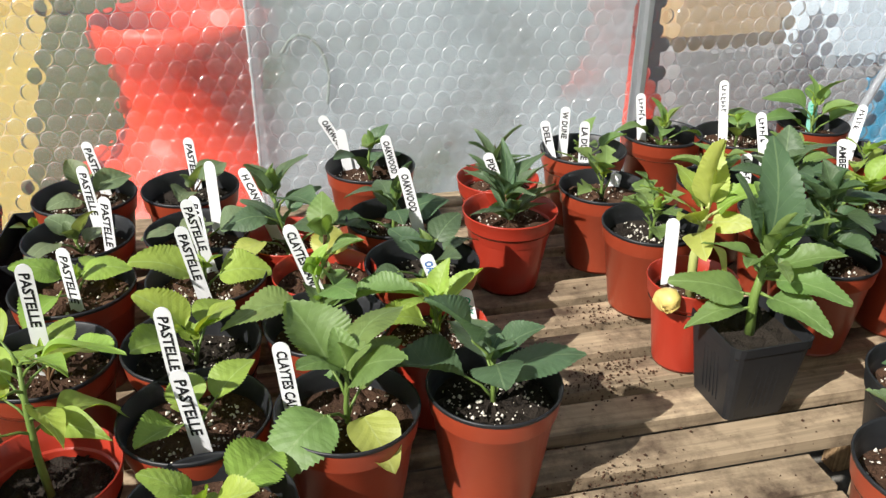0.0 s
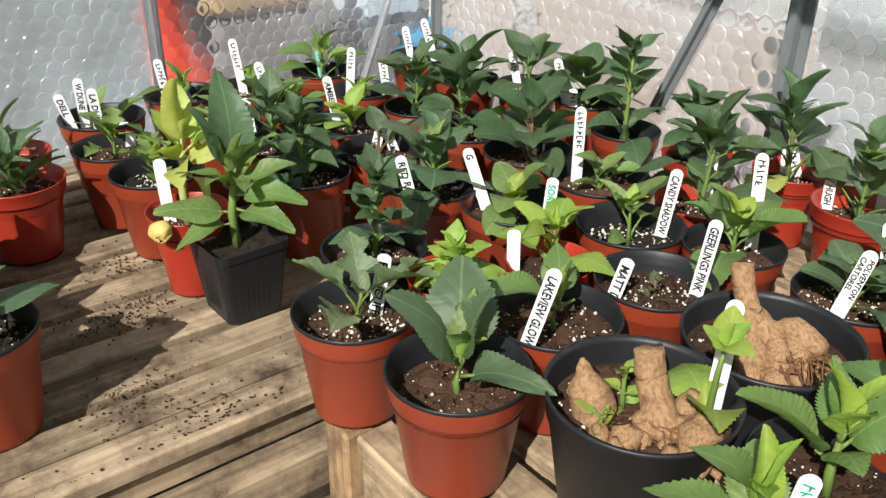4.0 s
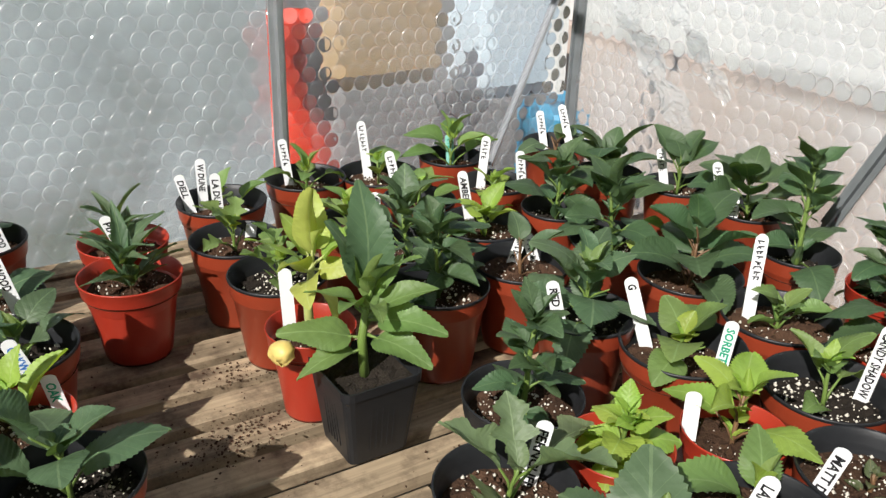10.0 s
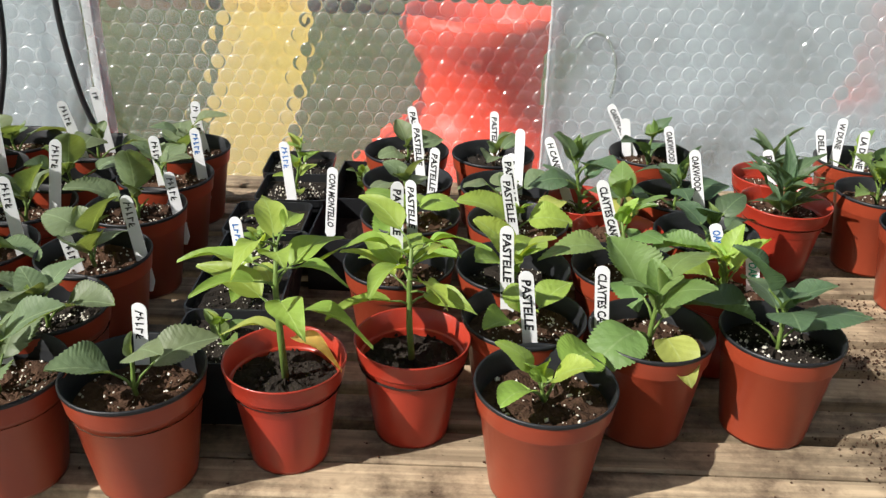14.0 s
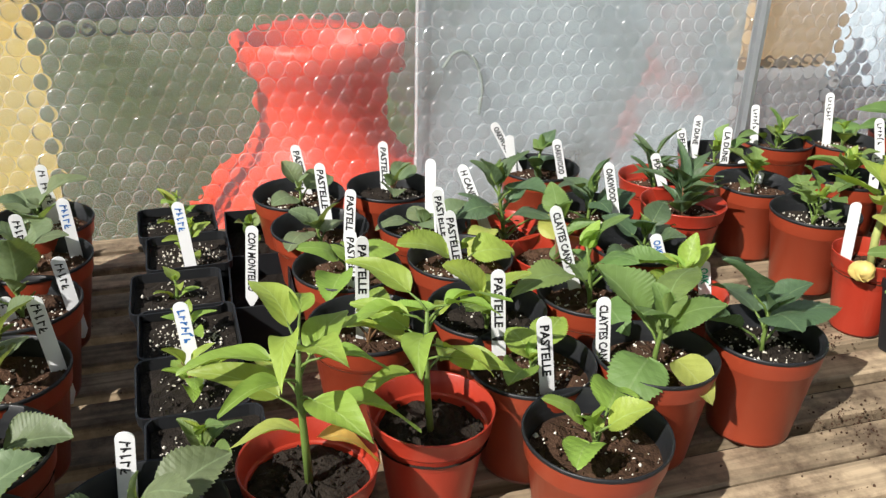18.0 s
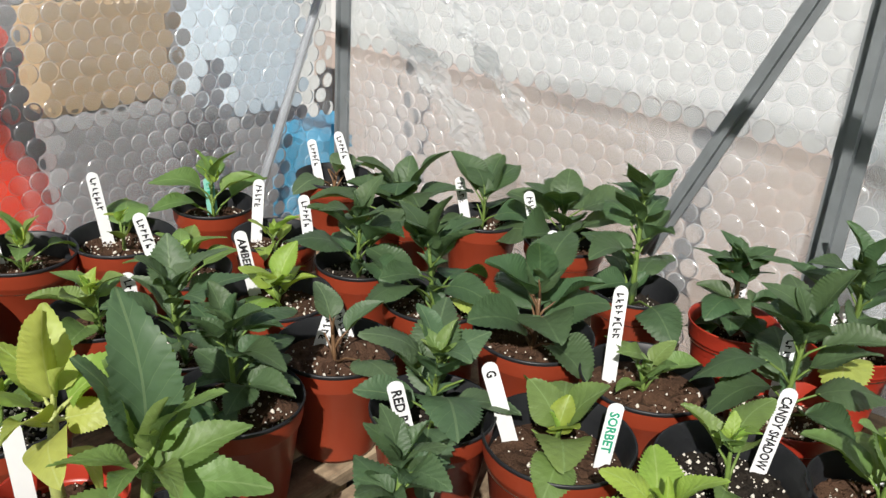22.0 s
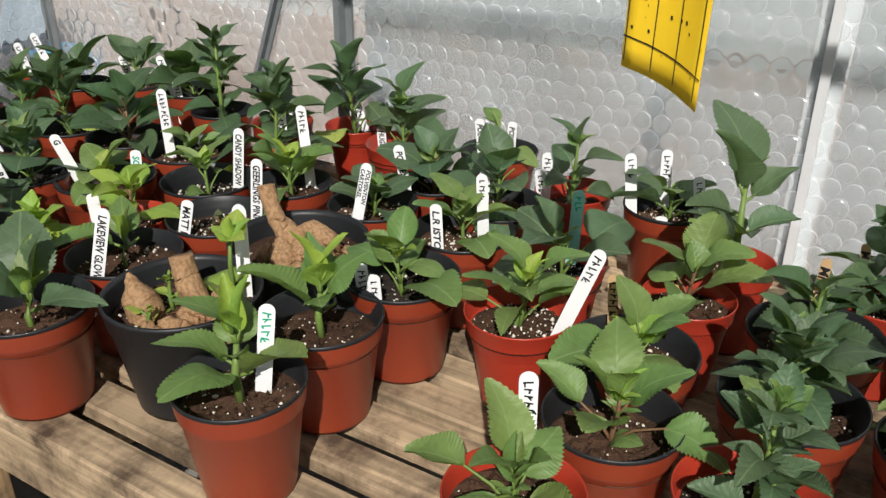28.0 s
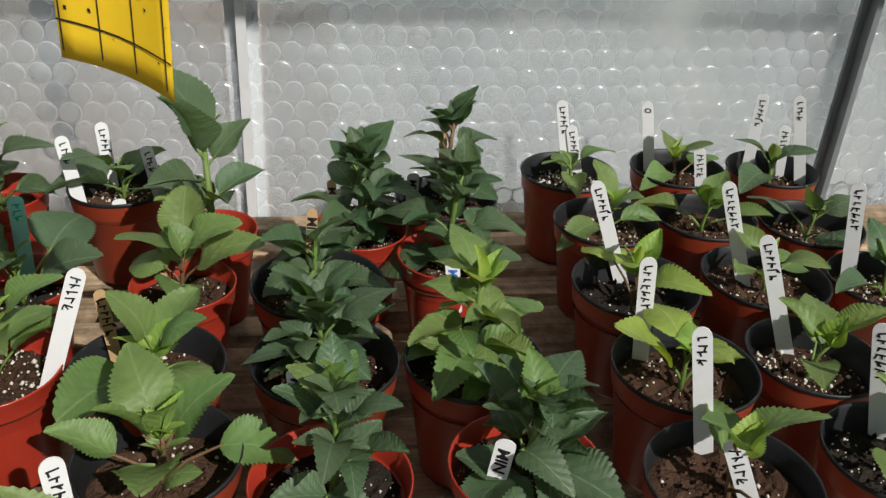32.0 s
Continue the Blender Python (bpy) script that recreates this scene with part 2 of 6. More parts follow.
TEAL = material("teal_label_plastic", (0.24, 0.55, 0.47), 0.4, 0.45, vary=0.08, scale=60, bump=0.03)
STICK = material("wooden_stick", (0.5, 0.33, 0.17), 0.75, 0.2, vary=0.15, scale=120, bump=0.2)
INKS = {"k": material("black_ink", (0.012, 0.012, 0.014), 0.6, 0.3, vary=0.2), "b": material("blue_ink", (0.03, 0.16, 0.5), 0.6, 0.3, vary=0.2),
        "g": material("green_ink", (0.01, 0.35, 0.2), 0.6, 0.3, vary=0.2)}
ALU = material("aluminium", (0.5, 0.52, 0.54), 0.42, 0.5, metal=0.8, vary=0.15, scale=25, bump=0.1)
GREYBAR = material("weathered_aluminium", (0.2, 0.22, 0.23), 0.6, 0.5, metal=0.3, vary=0.3, scale=25, bump=0.15)
STEM = material("green_stem", (0.13, 0.2, 0.045), 0.5, 0.35, vary=0.2, scale=60, bump=0.1)
STEM2 = material("reddish_stem", (0.16, 0.09, 0.045), 0.5, 0.35, vary=0.3, scale=60, bump=0.1)
TUBER = material("tuber_skin", (0.36, 0.215, 0.11), 0.88, 0.2, vary=0.8, scale=70, bump=0.25, bump_scale=140)
tn, tl = TUBER.node_tree.nodes, TUBER.node_tree.links
tx, tr_ = tn.new("ShaderNodeTexNoise"), tn.new("ShaderNodeValToRGB")
tx.inputs["Scale"].default_value, tx.inputs["Detail"].default_value, tx.inputs["Roughness"].default_value = 13, 4, 0.5
tr_.color_ramp.elements[0].position, tr_.color_ramp.elements[1].position = 0.34, 0.6
tr_.color_ramp.elements[0].color, tr_.color_ramp.elements[1].color = (0.2, 0.115, 0.058, 1), (0.35, 0.215, 0.115, 1)
tl.new(tx.outputs["Fac"], tr_.inputs["Fac"]), tl.new(tr_.outputs[0], tn["Principled BSDF"].inputs["Base Color"])
CABLE = material("black_cable", (0.02, 0.02, 0.022), 0.5, 0.4, vary=0.2)
YELLOWTRAP = material("yellow_sticky_card", (0.78, 0.52, 0.02), 0.35, 0.5, vary=0.08, scale=30, bump=0.05)
LEAVES = [leaf_material("mid_green_leaf", (0.132, 0.215, 0.062), (0.22, 0.32, 0.13)),
          leaf_material("light_green_leaf", (0.231, 0.345, 0.06), (0.34, 0.46, 0.15)),
          leaf_material("grey_green_leaf", (0.077, 0.132, 0.066), (0.17, 0.25, 0.13)),
          leaf_material("yellow_green_leaf", (0.330, 0.385, 0.09), (0.42, 0.47, 0.17)),
          leaf_material("bronze_green_leaf", (0.083, 0.105, 0.045), (0.2, 0.18, 0.09)),
          leaf_material("yellow_leaf", (0.682, 0.52, 0.12), (0.66, 0.56, 0.2)),
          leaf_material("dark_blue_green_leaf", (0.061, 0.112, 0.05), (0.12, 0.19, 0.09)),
          leaf_material("pale_grey_green_leaf", (0.138, 0.19, 0.095), (0.25, 0.33, 0.18))]
WOOD_X = wood("bench_wood_along_x", (0.52, 0.40, 0.26), 0)
WOOD_Y = wood("bench_wood_along_y", (0.58, 0.43, 0.27), 1)
WOOD_Z = wood("post_wood", (0.55, 0.36, 0.19), 2)
WRAP = film_material("bubble_wrap", 0.15, 0.03, 1.045)
WRAP_B = film_material("dense_bubble_wrap", 0.25, 0.07, 1.045, (0.82, 0.86, 0.9))
DOME_CLEAR = film_material("clear_bubble_skin", 0.1, 0.02, 1.045, (0.85, 0.87, 0.88), False)
DOME = film_material("bubble_skin", 0.13, 0.03, 1.06, (0.82, 0.84, 0.85), False)
SEAM = film_material("bubble_seam", 0.42, 0.0, 1.0, (0.83, 0.85, 0.85), False)
SEAM_CLEAR = film_material("clear_bubble_seam", 0.32, 0.0, 1.0, (0.85, 0.87, 0.88), False)
CRUMPLE = film_material("crumpled_film", 0.4, 0.03, 1.03)
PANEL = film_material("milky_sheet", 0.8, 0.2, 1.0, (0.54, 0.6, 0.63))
# greyer than the milky sheet: the east side's shade is put into the colour
SHADED_FROST = film_material("shaded_frosted_sheet", 0.3, 0.2, 1.0, (0.34, 0.38, 0.41))
GLASS = film_material("clear_glass", 0.04, 0.0, 1.0)


# ---- mesh helpers ----
def mesh_of(name, verts, faces, mat, smooth=True, uvs=None):
    me = bpy.data.meshes.new(name)
    me.from_pydata([tuple(v) for v in verts], [], faces)
    if mat:
        me.materials.append(mat)
    if smooth:
        me.polygons.foreach_set("use_smooth", [True] * len(me.polygons))
    if uvs is not None:
        lay = me.uv_layers.new(name="UVMap")
        for lo in me.loops:
            lay.data[lo.index].uv = uvs[lo.vertex_index]
    me.update()
    return me


def piece(name, me, parent=None, m=None, label=""):
    ob = new(name, me)
    if m is not None:
        ob.matrix_basis = m
    if parent:
        ob.parent = parent
    if label:
        tagged(ob, label)
    return ob


def empty(name, m, label, category, group=""):
    ob = new(name)
    ob.matrix_basis = m
    ob.empty_display_size = 0.02
    return tagged(ob, label, category, group)


def lathe(profile, n=40):
    """Verts and faces of a turned profile of (radius, height)."""
    v, f = [], []
    for r, z in profile:
        for i in range(n):
            a = 2 * math.pi * i / n
            v.append((r * math.cos(a), r * math.sin(a), z))
    for k in range(len(profile) - 1):
        for i in range(n):
            j = (i + 1) % n
            f.append((k * n + i, k * n + j, (k + 1) * n + j, (k + 1) * n + i))
    return v, f


def box_data(x0, x1, y0, y1, z0, z1, bev=0.002):
    bm = bmesh.new()
    bmesh.ops.create_cube(bm, size=1)
    for v in bm.verts:
        v.co = ((x0 + x1) / 2 + v.co.x * (x1 - x0), (y0 + y1) / 2 + v.co.y * (y1 - y0), (z0 + z1) / 2 + v.co.z * (z1 - z0))
    if bev:
        bmesh.ops.bevel(bm, geom=bm.edges[:], offset=bev, segments=1, affect="EDGES")
    me = bpy.data.meshes.new("box")
    bm.to_mesh(me)
    bm.free()
    return me


def box(name, x0, x1, y0, y1, z0, z1, mat, parent=None, bev=0.002, label=""):
    me = box_data(x0, x1, y0, y1, z0, z1, bev)
    me.materials.append(mat)
    return piece(name, me, parent, None, label)


def tube(points, radii, n=8, closed=True):
    """Verts and faces of a tube through points."""
    v, f = [], []
    pts = [Vector(p) for p in points]
    for k, p in enumerate(pts):
        d = (pts[min(k + 1, len(pts) - 1)] - pts[max(k - 1, 0)]).normalized()
        u = d.orthogonal().normalized() if abs(d.z) > 0.9 else d.cross(Vector((0, 0, 1))).normalized()
        w = d.cross(u)
        for i in range(n):
            a = 2 * math.pi * i / n
            v.append(p + (u * math.cos(a) + w * math.sin(a)) * radii[k])
    for k in range(len(pts) - 1):
        for i in range(n):
            j = (i + 1) % n
            f.append((k * n + i, k * n + j, (k + 1) * n + j, (k + 1) * n + i))
    if closed:
        f.append(tuple(range(n))[::-1])
        f.append(tuple(range((len(pts) - 1) * n, len(pts) * n)))
    return v, f


def joined(parts):
    v, f = [], []
    for a, b in parts:
        o = len(v)
        v += list(a)
        f += [tuple(i + o for i in q) for q in b]
    return v, f


# ---- ground and greenhouse ----
WALL_A, WALL_B, GROUND = 1.475, 1.38, -0.78
gm = material("garden_ground", (0.10, 0.085, 0.06), 0.95, 0.15, vary=0.5, scale=3, bump=1.0, bump_scale=60)
tagged(piece("ground", mesh_of("ground", [(-60, -60, GROUND), (60, -60, GROUND), (60, 60, GROUND), (-60, 60, GROUND)], [(0, 1, 2, 3)], gm)),
       "bare brown garden soil around the greenhouse", "ground", kind="structure")
fm = material("paved_floor", (0.2, 0.19, 0.17), 0.9, 0.2, vary=0.4, scale=8, bump=0.6, bump_scale=80)
tagged(box("floor", -1.75, WALL_B, -1.75, WALL_A, GROUND - 0.05, GROUND + 0.012, fm), "grey paved greenhouse floor, dusty", "floor", kind="structure")


def bubble_wall(name, along, fixed, a0, a1, z0, z1, mat, skin, seam, label, pitch, height, inward):
    """A sheet of bubble wrap with a dome for each bubble, standing on a plane x or y = fixed."""
    rings, n = ((1.0, 0.0), (0.93, 0.34), (0.76, 0.72), (0.44, 0.94)), 14
    v, f, skins = [], [], []

    def billow(a, z):
        """The loose sheet's waves and creases off its plane."""
        return 0.006 * math.sin(a * 9 + z * 4) + 0.004 * math.sin(z * 17 + a * 3) + 0.007 * noise.noise(Vector((a * 11, z * 7, fixed))) + 0.003 * noise.noise(Vector((a * 31 + z * 12, z * 26, fixed)))

    def put(a, d, z):
        v.append((a, fixed - d * inward, z) if along == "x" else (fixed - d * inward, a, z))
        return len(v) - 1

    row, rh = 0, pitch * 0.866
    z = z0
    while z < z1:
        a = a0 + (pitch / 2 if row % 2 else 0)
        while a < a1:
            ja, jz = a + random.uniform(-1, 1) * pitch * 0.03, z + random.uniform(-1, 1) * pitch * 0.03
            r, hh = pitch * random.uniform(0.475, 0.5), height * random.uniform(0.55, 1.1)
            sway = billow(ja, jz)
            ids = []
            for k, (rr, hz) in enumerate(rings):
                ids.append([put(ja + r * rr * math.cos(2 * math.pi * i / n), sway + hh * hz, jz + r * rr * math.sin(2 * math.pi * i / n)) for i in range(n)])
            top = put(ja, sway + hh, jz)
            for k in range(3):
                for i in range(n):
                    j = (i + 1) % n
                    f.append((ids[k][i], ids[k][j], ids[k + 1][j], ids[k + 1][i]))
                    skins.append(2 if k == 0 else 1)
            for i in range(n):
                f.append((ids[3][i], ids[3][(i + 1) % n], top))
                skins.append(1)
            a += pitch
        z += rh
        row += 1
    # the flat film between and behind the bubbles
    na, nz = int((a1 - a0) / 0.03), int((z1 - z0) / 0.03)
    base = len(v)
    for i in range(na + 1):
        for j in range(nz + 1):
            a, z = a0 + (a1 - a0) * i / na, z0 + (z1 - z0) * j / nz
            put(a, billow(a, z) - 0.001, z)
    for i in range(na):
        for j in range(nz):
            o = base + i * (nz + 1) + j
            f.append((o, o + nz + 1, o + nz + 2, o + 1))
    if along == "y":
        f = [q[::-1] for q in f]
    me = mesh_of(name, v, f, mat)
    me.materials.append(skin)
    me.materials.append(seam)
    me.polygons.foreach_set("material_index", skins + [0] * (len(f) - len(skins)))
    ob = piece(name, me)
    ob.visible_shadow = False
    return tagged(ob, label, "wall", kind="structure")


bubble_wall("wall_north", "x", WALL_A, -1.75, WALL_B - 0.02, -0.12, 0.92, WRAP, DOME_CLEAR, SEAM_CLEAR, "clear bubble wrap lining the greenhouse glass behind the bench", 0.0295, 0.0045, 1)
bubble_wall("wall_east", "y", WALL_B, -1.75, WALL_A - 0.02, -0.12, 0.92, WRAP_B, DOME, SEAM, "dense bubble wrap insulation lining the greenhouse side", 0.0315, 0.005, 1)


YA = WALL_A + 0.028
for nm, x0, x1, z0 in (("panel_1", 0.045, 0.712, -0.1), ("panel_2", -1.75, -0.81, -0.1)):
    ob = box(nm, x0, x1, YA, YA + 0.006, z0, 1.0, PANEL, bev=0)
    ob.visible_shadow = False
    tagged(ob, "milky white twin-wall sheet behind the bubble wrap", "wall panel", kind="structure")
XB = WALL_B + 0.028
# east sheets, darkened by colour because little sun falls on this side
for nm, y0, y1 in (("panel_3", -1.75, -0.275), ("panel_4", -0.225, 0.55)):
    ob = box(nm, XB, XB + 0.006, y0, y1, -0.1, 1.0, SHADED_FROST, bev=0)
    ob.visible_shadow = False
    tagged(ob, "frosted sheet behind the bubble wrap, shade put into its grey colour", "wall panel", kind="structure")
for nm, x0, x1, y0, y1 in (("wall_west", -1.78, -1.75, -1.75, WALL_A), ("wall_south", -1.75, WALL_B, -1.78, -1.75)):
    ob = box(nm, x0, x1, y0, y1, GROUND, 1.0, GLASS, bev=0)
    ob.visible_shadow = False
    tagged(ob, "clear glass greenhouse wall", "wall", kind="structure")
skirt = material("low_boards", (0.12, 0.1, 0.08), 0.9, 0.2, vary=0.4, scale=10, bump=0.5)
roof = box("ceiling", -1.75, WALL_B, -1.75, WALL_A, 1.02, 1.024, GLASS, bev=0)
roof.visible_shadow = False
tagged(roof, "clear glass greenhouse roof", "ceiling", kind="structure")
tagged(box("wall_base_north", -1.75, WALL_B, WALL_A + 0.01, WALL_A + 0.03, GROUND, -0.12, skirt), "dark low boarding below the glass", "wall", kind="structure")
tagged(box("wall_base_east", WALL_B + 0.01, WALL_B + 0.03, -1.75, WALL_A, GROUND, -0.12, skirt), "dark low boarding below the glass", "wall", kind="structure")


def bar(name, a, b, w, d, mat, label):
    """A folded metal glazing bar from a to b: a flat flange with a raised web."""
    a, b = Vector(a), Vector(b)
    up = (b - a).normalized()
    L = (b - a).length
    bm = bmesh.new()
    for sx, sy, oy in ((w, d * 0.3, 0.0), (w * 0.3, d, -d * 0.6)):
        r = bmesh.ops.create_cube(bm, size=1)
        for v in r["verts"]:
            v.co = (v.co.x * sx, v.co.y * sy + oy, v.co.z * L)
    me = bpy.data.meshes.new(name)
    bm.to_mesh(me)
    bm.free()
    me.materials.append(mat)
    side = Vector((1, 0, 0)) if abs(a.y - WALL_A) < 0.1 else Vector((0, -1, 0))
    side = (side - up * side.dot(up)).normalized()
    nrm = up.cross(side)
    m = Matrix((side, nrm, up)).transposed().to_4x4()
    m.translation = (a + b) / 2
    return tagged(piece(name, me, None, m), label, "glazing bar", kind="structure")


PALEBAR = material("white_coated_bar", (0.62, 0.63, 0.64), 0.5, 0.4, vary=0.15, scale=20, bump=0.1)
FA, FB = WALL_A - 0.02, WALL_B - 0.022
bar("glazing_bar_1", (0.712, FA, -0.12), (0.712, FA, 1.0), 0.026, 0.016, ALU, "grey aluminium glazing bar, upright")
bar("glazing_bar_2", (WALL_B - 0.012, FA, -0.12), (WALL_B - 0.012, FA, 1.0), 0.022, 0.02, GREYBAR, "dark aluminium corner post")
bar("glazing_bar_3", (1.165, FA, 0.04), (1.36, FA, 0.5), 0.016, 0.01, ALU, "pale aluminium diagonal brace")
bar("glazing_bar_4", (FB, 0.562, -0.12), (FB, 0.562, 1.0), 0.04, 0.02, GREYBAR, "grey aluminium glazing bar, upright")
bar("glazing_bar_5", (FB, 0.80, 0.11), (FB, 0.585, 0.62), 0.026, 0.012, GREYBAR, "dark grey aluminium diagonal brace")
bar("glazing_bar_6", (WALL_B + 0.02, -0.25, -0.12), (WALL_B + 0.02, -0.25, 1.0), 0.045, 0.02, PALEBAR, "pale aluminium glazing bar behind the bubble wrap")
bar("glazing_bar_7", (FB, -1.145, -0.12), (FB, -1.145, 1.0), 0.03, 0.02, GREYBAR, "grey aluminium glazing bar, upright")
bar("glazing_bar_8", (0.045, WALL_A + 0.018, -0.12), (0.045, WALL_A + 0.018, 1.0), 0.005, 0.005, PALEBAR, "pale aluminium glazing bar behind the bubble wrap")
bar("glazing_bar_9", (-0.785, WALL_A + 0.018, -0.12), (-0.785, WALL_A + 0.018, 1.0), 0.03, 0.012, PALEBAR, "pale aluminium glazing bar, upright")


def crumpled(name, p, q, width, label):
    """A loose, creased edge of film hanging over the wall from p to q."""
    p, q = Vector(p), Vector(q)
    d = (q - p).normalized()
    side = d.cross(Vector((1, 0, 0)))
    v, f, n, m = [], [], 60, 9
    for i in range(n + 1):
        for j in range(m + 1):
            c = p.lerp(q, i / n) + side * width * (j / m - 0.5) * (1 + 0.4 * math.sin(i * 0.5))
            e = 0.012 * noise.noise(c * 30) + 0.008 * noise.noise(c * 85) + 0.004 * noise.noise(c * 200)
            v.append(c + Vector((-0.012 - abs(e), e * 0.6, e * 0.5)))
    for i in range(n):
        for j in range(m):
            o = i * (m + 1) + j
            f.append((o, o + m + 1, o + m + 2, o + 1))
    ob = piece(name, mesh_of(name, v, f, CRUMPLE, False))
    ob.visible_shadow = False
    tagged(ob, label, "plastic film", kind="structure")


crumpled("film_edge_1", (FB, 1.38, 0.46), (FB, 1.02, 0.11), 0.05, "crumpled shiny edge of loose bubble wrap")
crumpled("film_edge_2", (FB, 1.28, 0.5), (FB, 1.02, 0.26), 0.03, "crumpled shiny fold of loose bubble wrap")
crumpled("film_edge_3", (FB, -0.1, 0.5), (FB, -1.6, 0.5), 0.03, "creased seam of loose bubble wrap")

# ---- things outside, seen through the wrap ----
ORANGE = material("orange_red_plastic", (0.8, 0.05, 0.01), 0.45, 0.4, vary=0.1, scale=6, bump=0.05)


def outside_urn(x, y, s, name, label):
    prof = [(0.30, -0.775), (0.345, -0.55), (0.345, -0.26), (0.31, -0.12), (0.24, -0.04), (0.17, 0.01), (0.142, 0.06), (0.145, 0.165), (0.175, 0.195), (0.182, 0.235), (0.178, 0.255), (0.16, 0.25), (0.135, 0.2), (0.12, 0.0), (0.0, -0.05)]
    v, f = lathe([(r * s, z) for r, z in prof], 32)
    tagged(piece(name, mesh_of(name, v, f, ORANGE), None, pose(x, y, 0)), label, "garden urn")


outside_urn(-0.07, 1.86, 0.98, "garden_urn", "large orange-red garden urn with a flared rim standing outside")
outside_urn(0.98, 2.2, 0.5, "garden_urn", "orange-red garden urn standing outside near the corner")
YEL = material("yellow_paint", (0.6, 0.44, 0.12), 0.6, 0.3, vary=0.2, scale=5, bump=0.2)
TAN = material("tan_board", (0.5, 0.34, 0.18), 0.8, 0.2, vary=0.3, scale=6, bump=0.3)
BRN = material("brown_fence", (0.2, 0.13, 0.07), 0.85, 0.2, vary=0.4, scale=6, bump=0.4)
GREYB = material("grey_board", (0.27, 0.26, 0.26), 0.85, 0.2, vary=0.4, scale=6, bump=0.4)
PALE = material("pale_blue_plastic", (0.62, 0.72, 0.8), 0.5, 0.4, vary=0.1, scale=6, bump=0.05)
BLU = material("blue_plastic", (0.04, 0.3, 0.5), 0.4, 0.5, vary=0.15, scale=6, bump=0.05)
PINKB = material("pink_brown_boards", (0.46, 0.37, 0.32), 0.85, 0.2, vary=0.35, scale=5, bump=0.4)
CREAM = material("pale_render", (0.66, 0.65, 0.63), 0.9, 0.2, vary=0.15, scale=4, bump=0.4)
tagged(box("yellow_shed", -2.3, -1.5, 8.2, 8.8, GROUND, 1.6, YEL, bev=0.01), "yellow painted shed side beyond the lawn", "shed")
tagged(piece("sandy_path", mesh_of("sandy_path", [(-1.02, 2.6, GROUND + 0.008), (-0.72, 2.6, GROUND + 0.008), (-1.5, 8.2, GROUND + 0.008), (-2.3, 8.2, GROUND + 0.008)], [(0, 1, 2, 3)], YEL)),
       "yellow sandy path across the lawn to the shed", "path", kind="structure")
tagged(box("brown_fence_panel", -3.4, -2.4, 8.2, 8.3, GROUND, 1.5, BRN, bev=0.01), "weathered brown fence panel beyond the lawn", "fence panel")
tagged(box("tan_box", 1.03, 1.36, 2.0, 2.06, 0.10, 0.34, TAN, bev=0.025), "tan wooden box standing outside", "box")
tagged(box("box_stand", 1.05, 1.34, 2.0, 2.06, GROUND, 0.098, GREYB, bev=0.01), "grey stand under the tan box outside", "stand")
tagged(box("low_board", 0.95, 1.75, 2.3, 2.35, GROUND, 0.3, GREYB, bev=0.01), "grey weathered board outside", "board")
tagged(box("white_tub", 1.53, 1.80, 2.1, 2.3, 0.0, 0.45, PALE, bev=0.03), "pale blue-white plastic tub outside", "tub")
tagged(box("tub_stand", 1.5, 1.83, 2.12, 2.28, GROUND, -0.002, GREYB, bev=0.01), "grey stand under the tub outside", "stand")
tagged(box("blue_crate", 1.60, 1.80, 1.80, 2.0, GROUND, 0.02, BLU, bev=0.02), "blue plastic crate standing outside", "crate")
tagged(box("low_fence", 2.25, 2.3, -0.4, 2.6, GROUND, 0.1, PINKB, bev=0.01), "pale pinkish wooden fence outside", "fence")
tagged(box("backdrop_east", 3.2, 3.25, -4, 4, GROUND, 0.9, CREAM, bev=0), "pale rendered wall beyond the greenhouse", "backdrop", kind="structure")
hedge = material("far_hedge", (0.09, 0.14, 0.05), 0.9, 0.2, vary=0.6, scale=6, bump=1.0, bump_scale=14)
tagged(box("backdrop_north", -14, 2.5, 9.0, 9.3, GROUND, 1.4, hedge, bev=0), "green hedge beyond the greenhouse", "backdrop", kind="structure")
lawn = material("lawn", (0.105, 0.125, 0.055), 0.95, 0.1, vary=0.7, scale=8, bump=1.0, bump_scale=50)
tagged(piece("lawn", mesh_of("lawn", [(-14, 2.4, GROUND + 0.004), (0.9, 2.4, GROUND + 0.004), (0.9, 9.0, GROUND + 0.004), (-14, 9.0, GROUND + 0.004)], [(0, 1, 2, 3)], lawn)),
       "green lawn outside the greenhouse", "lawn", kind="stuff")

# ---- bench ----
bench = empty("slatted_bench", pose(0, 0, 0), "weathered wooden slatted staging running round the corner", "bench")
y = 0.59
k = 0
while y < 1.42:
    w = 0.052 if k < 2 else random.uniform(0.047, 0.052)
    dz = random.uniform(-0.0025, 0)
    box("slat", -1.7, 1.345 if k > 1 else 0.575, y, y + w, -0.022 + dz, dz, WOOD_X, bench, 0.003)
    y += w + (0.003 if k < 1 else random.uniform(0.018, 0.023))
    k += 1
x = 0.525
while x < 1.33:
    w = random.uniform(0.045, 0.049)
    dz = random.uniform(-0.0025, 0)
    box("slat", x, x + w, -1.65, 0.494 if x < 0.56 else 0.652 if x > 0.58 else 0.585, -0.022 + dz, dz, WOOD_Y, bench, 0.003)
    x += 0.066 + random.uniform(-0.002, 0.002)
box("front_rail", -1.7, 0.558, 0.600, 0.640, -0.060, -0.026, WOOD_X, bench, 0.003)
box("front_rail", -1.7, 0.558, 0.560, 0.604, -0.118, -0.062, WOOD_X, bench, 0.003)
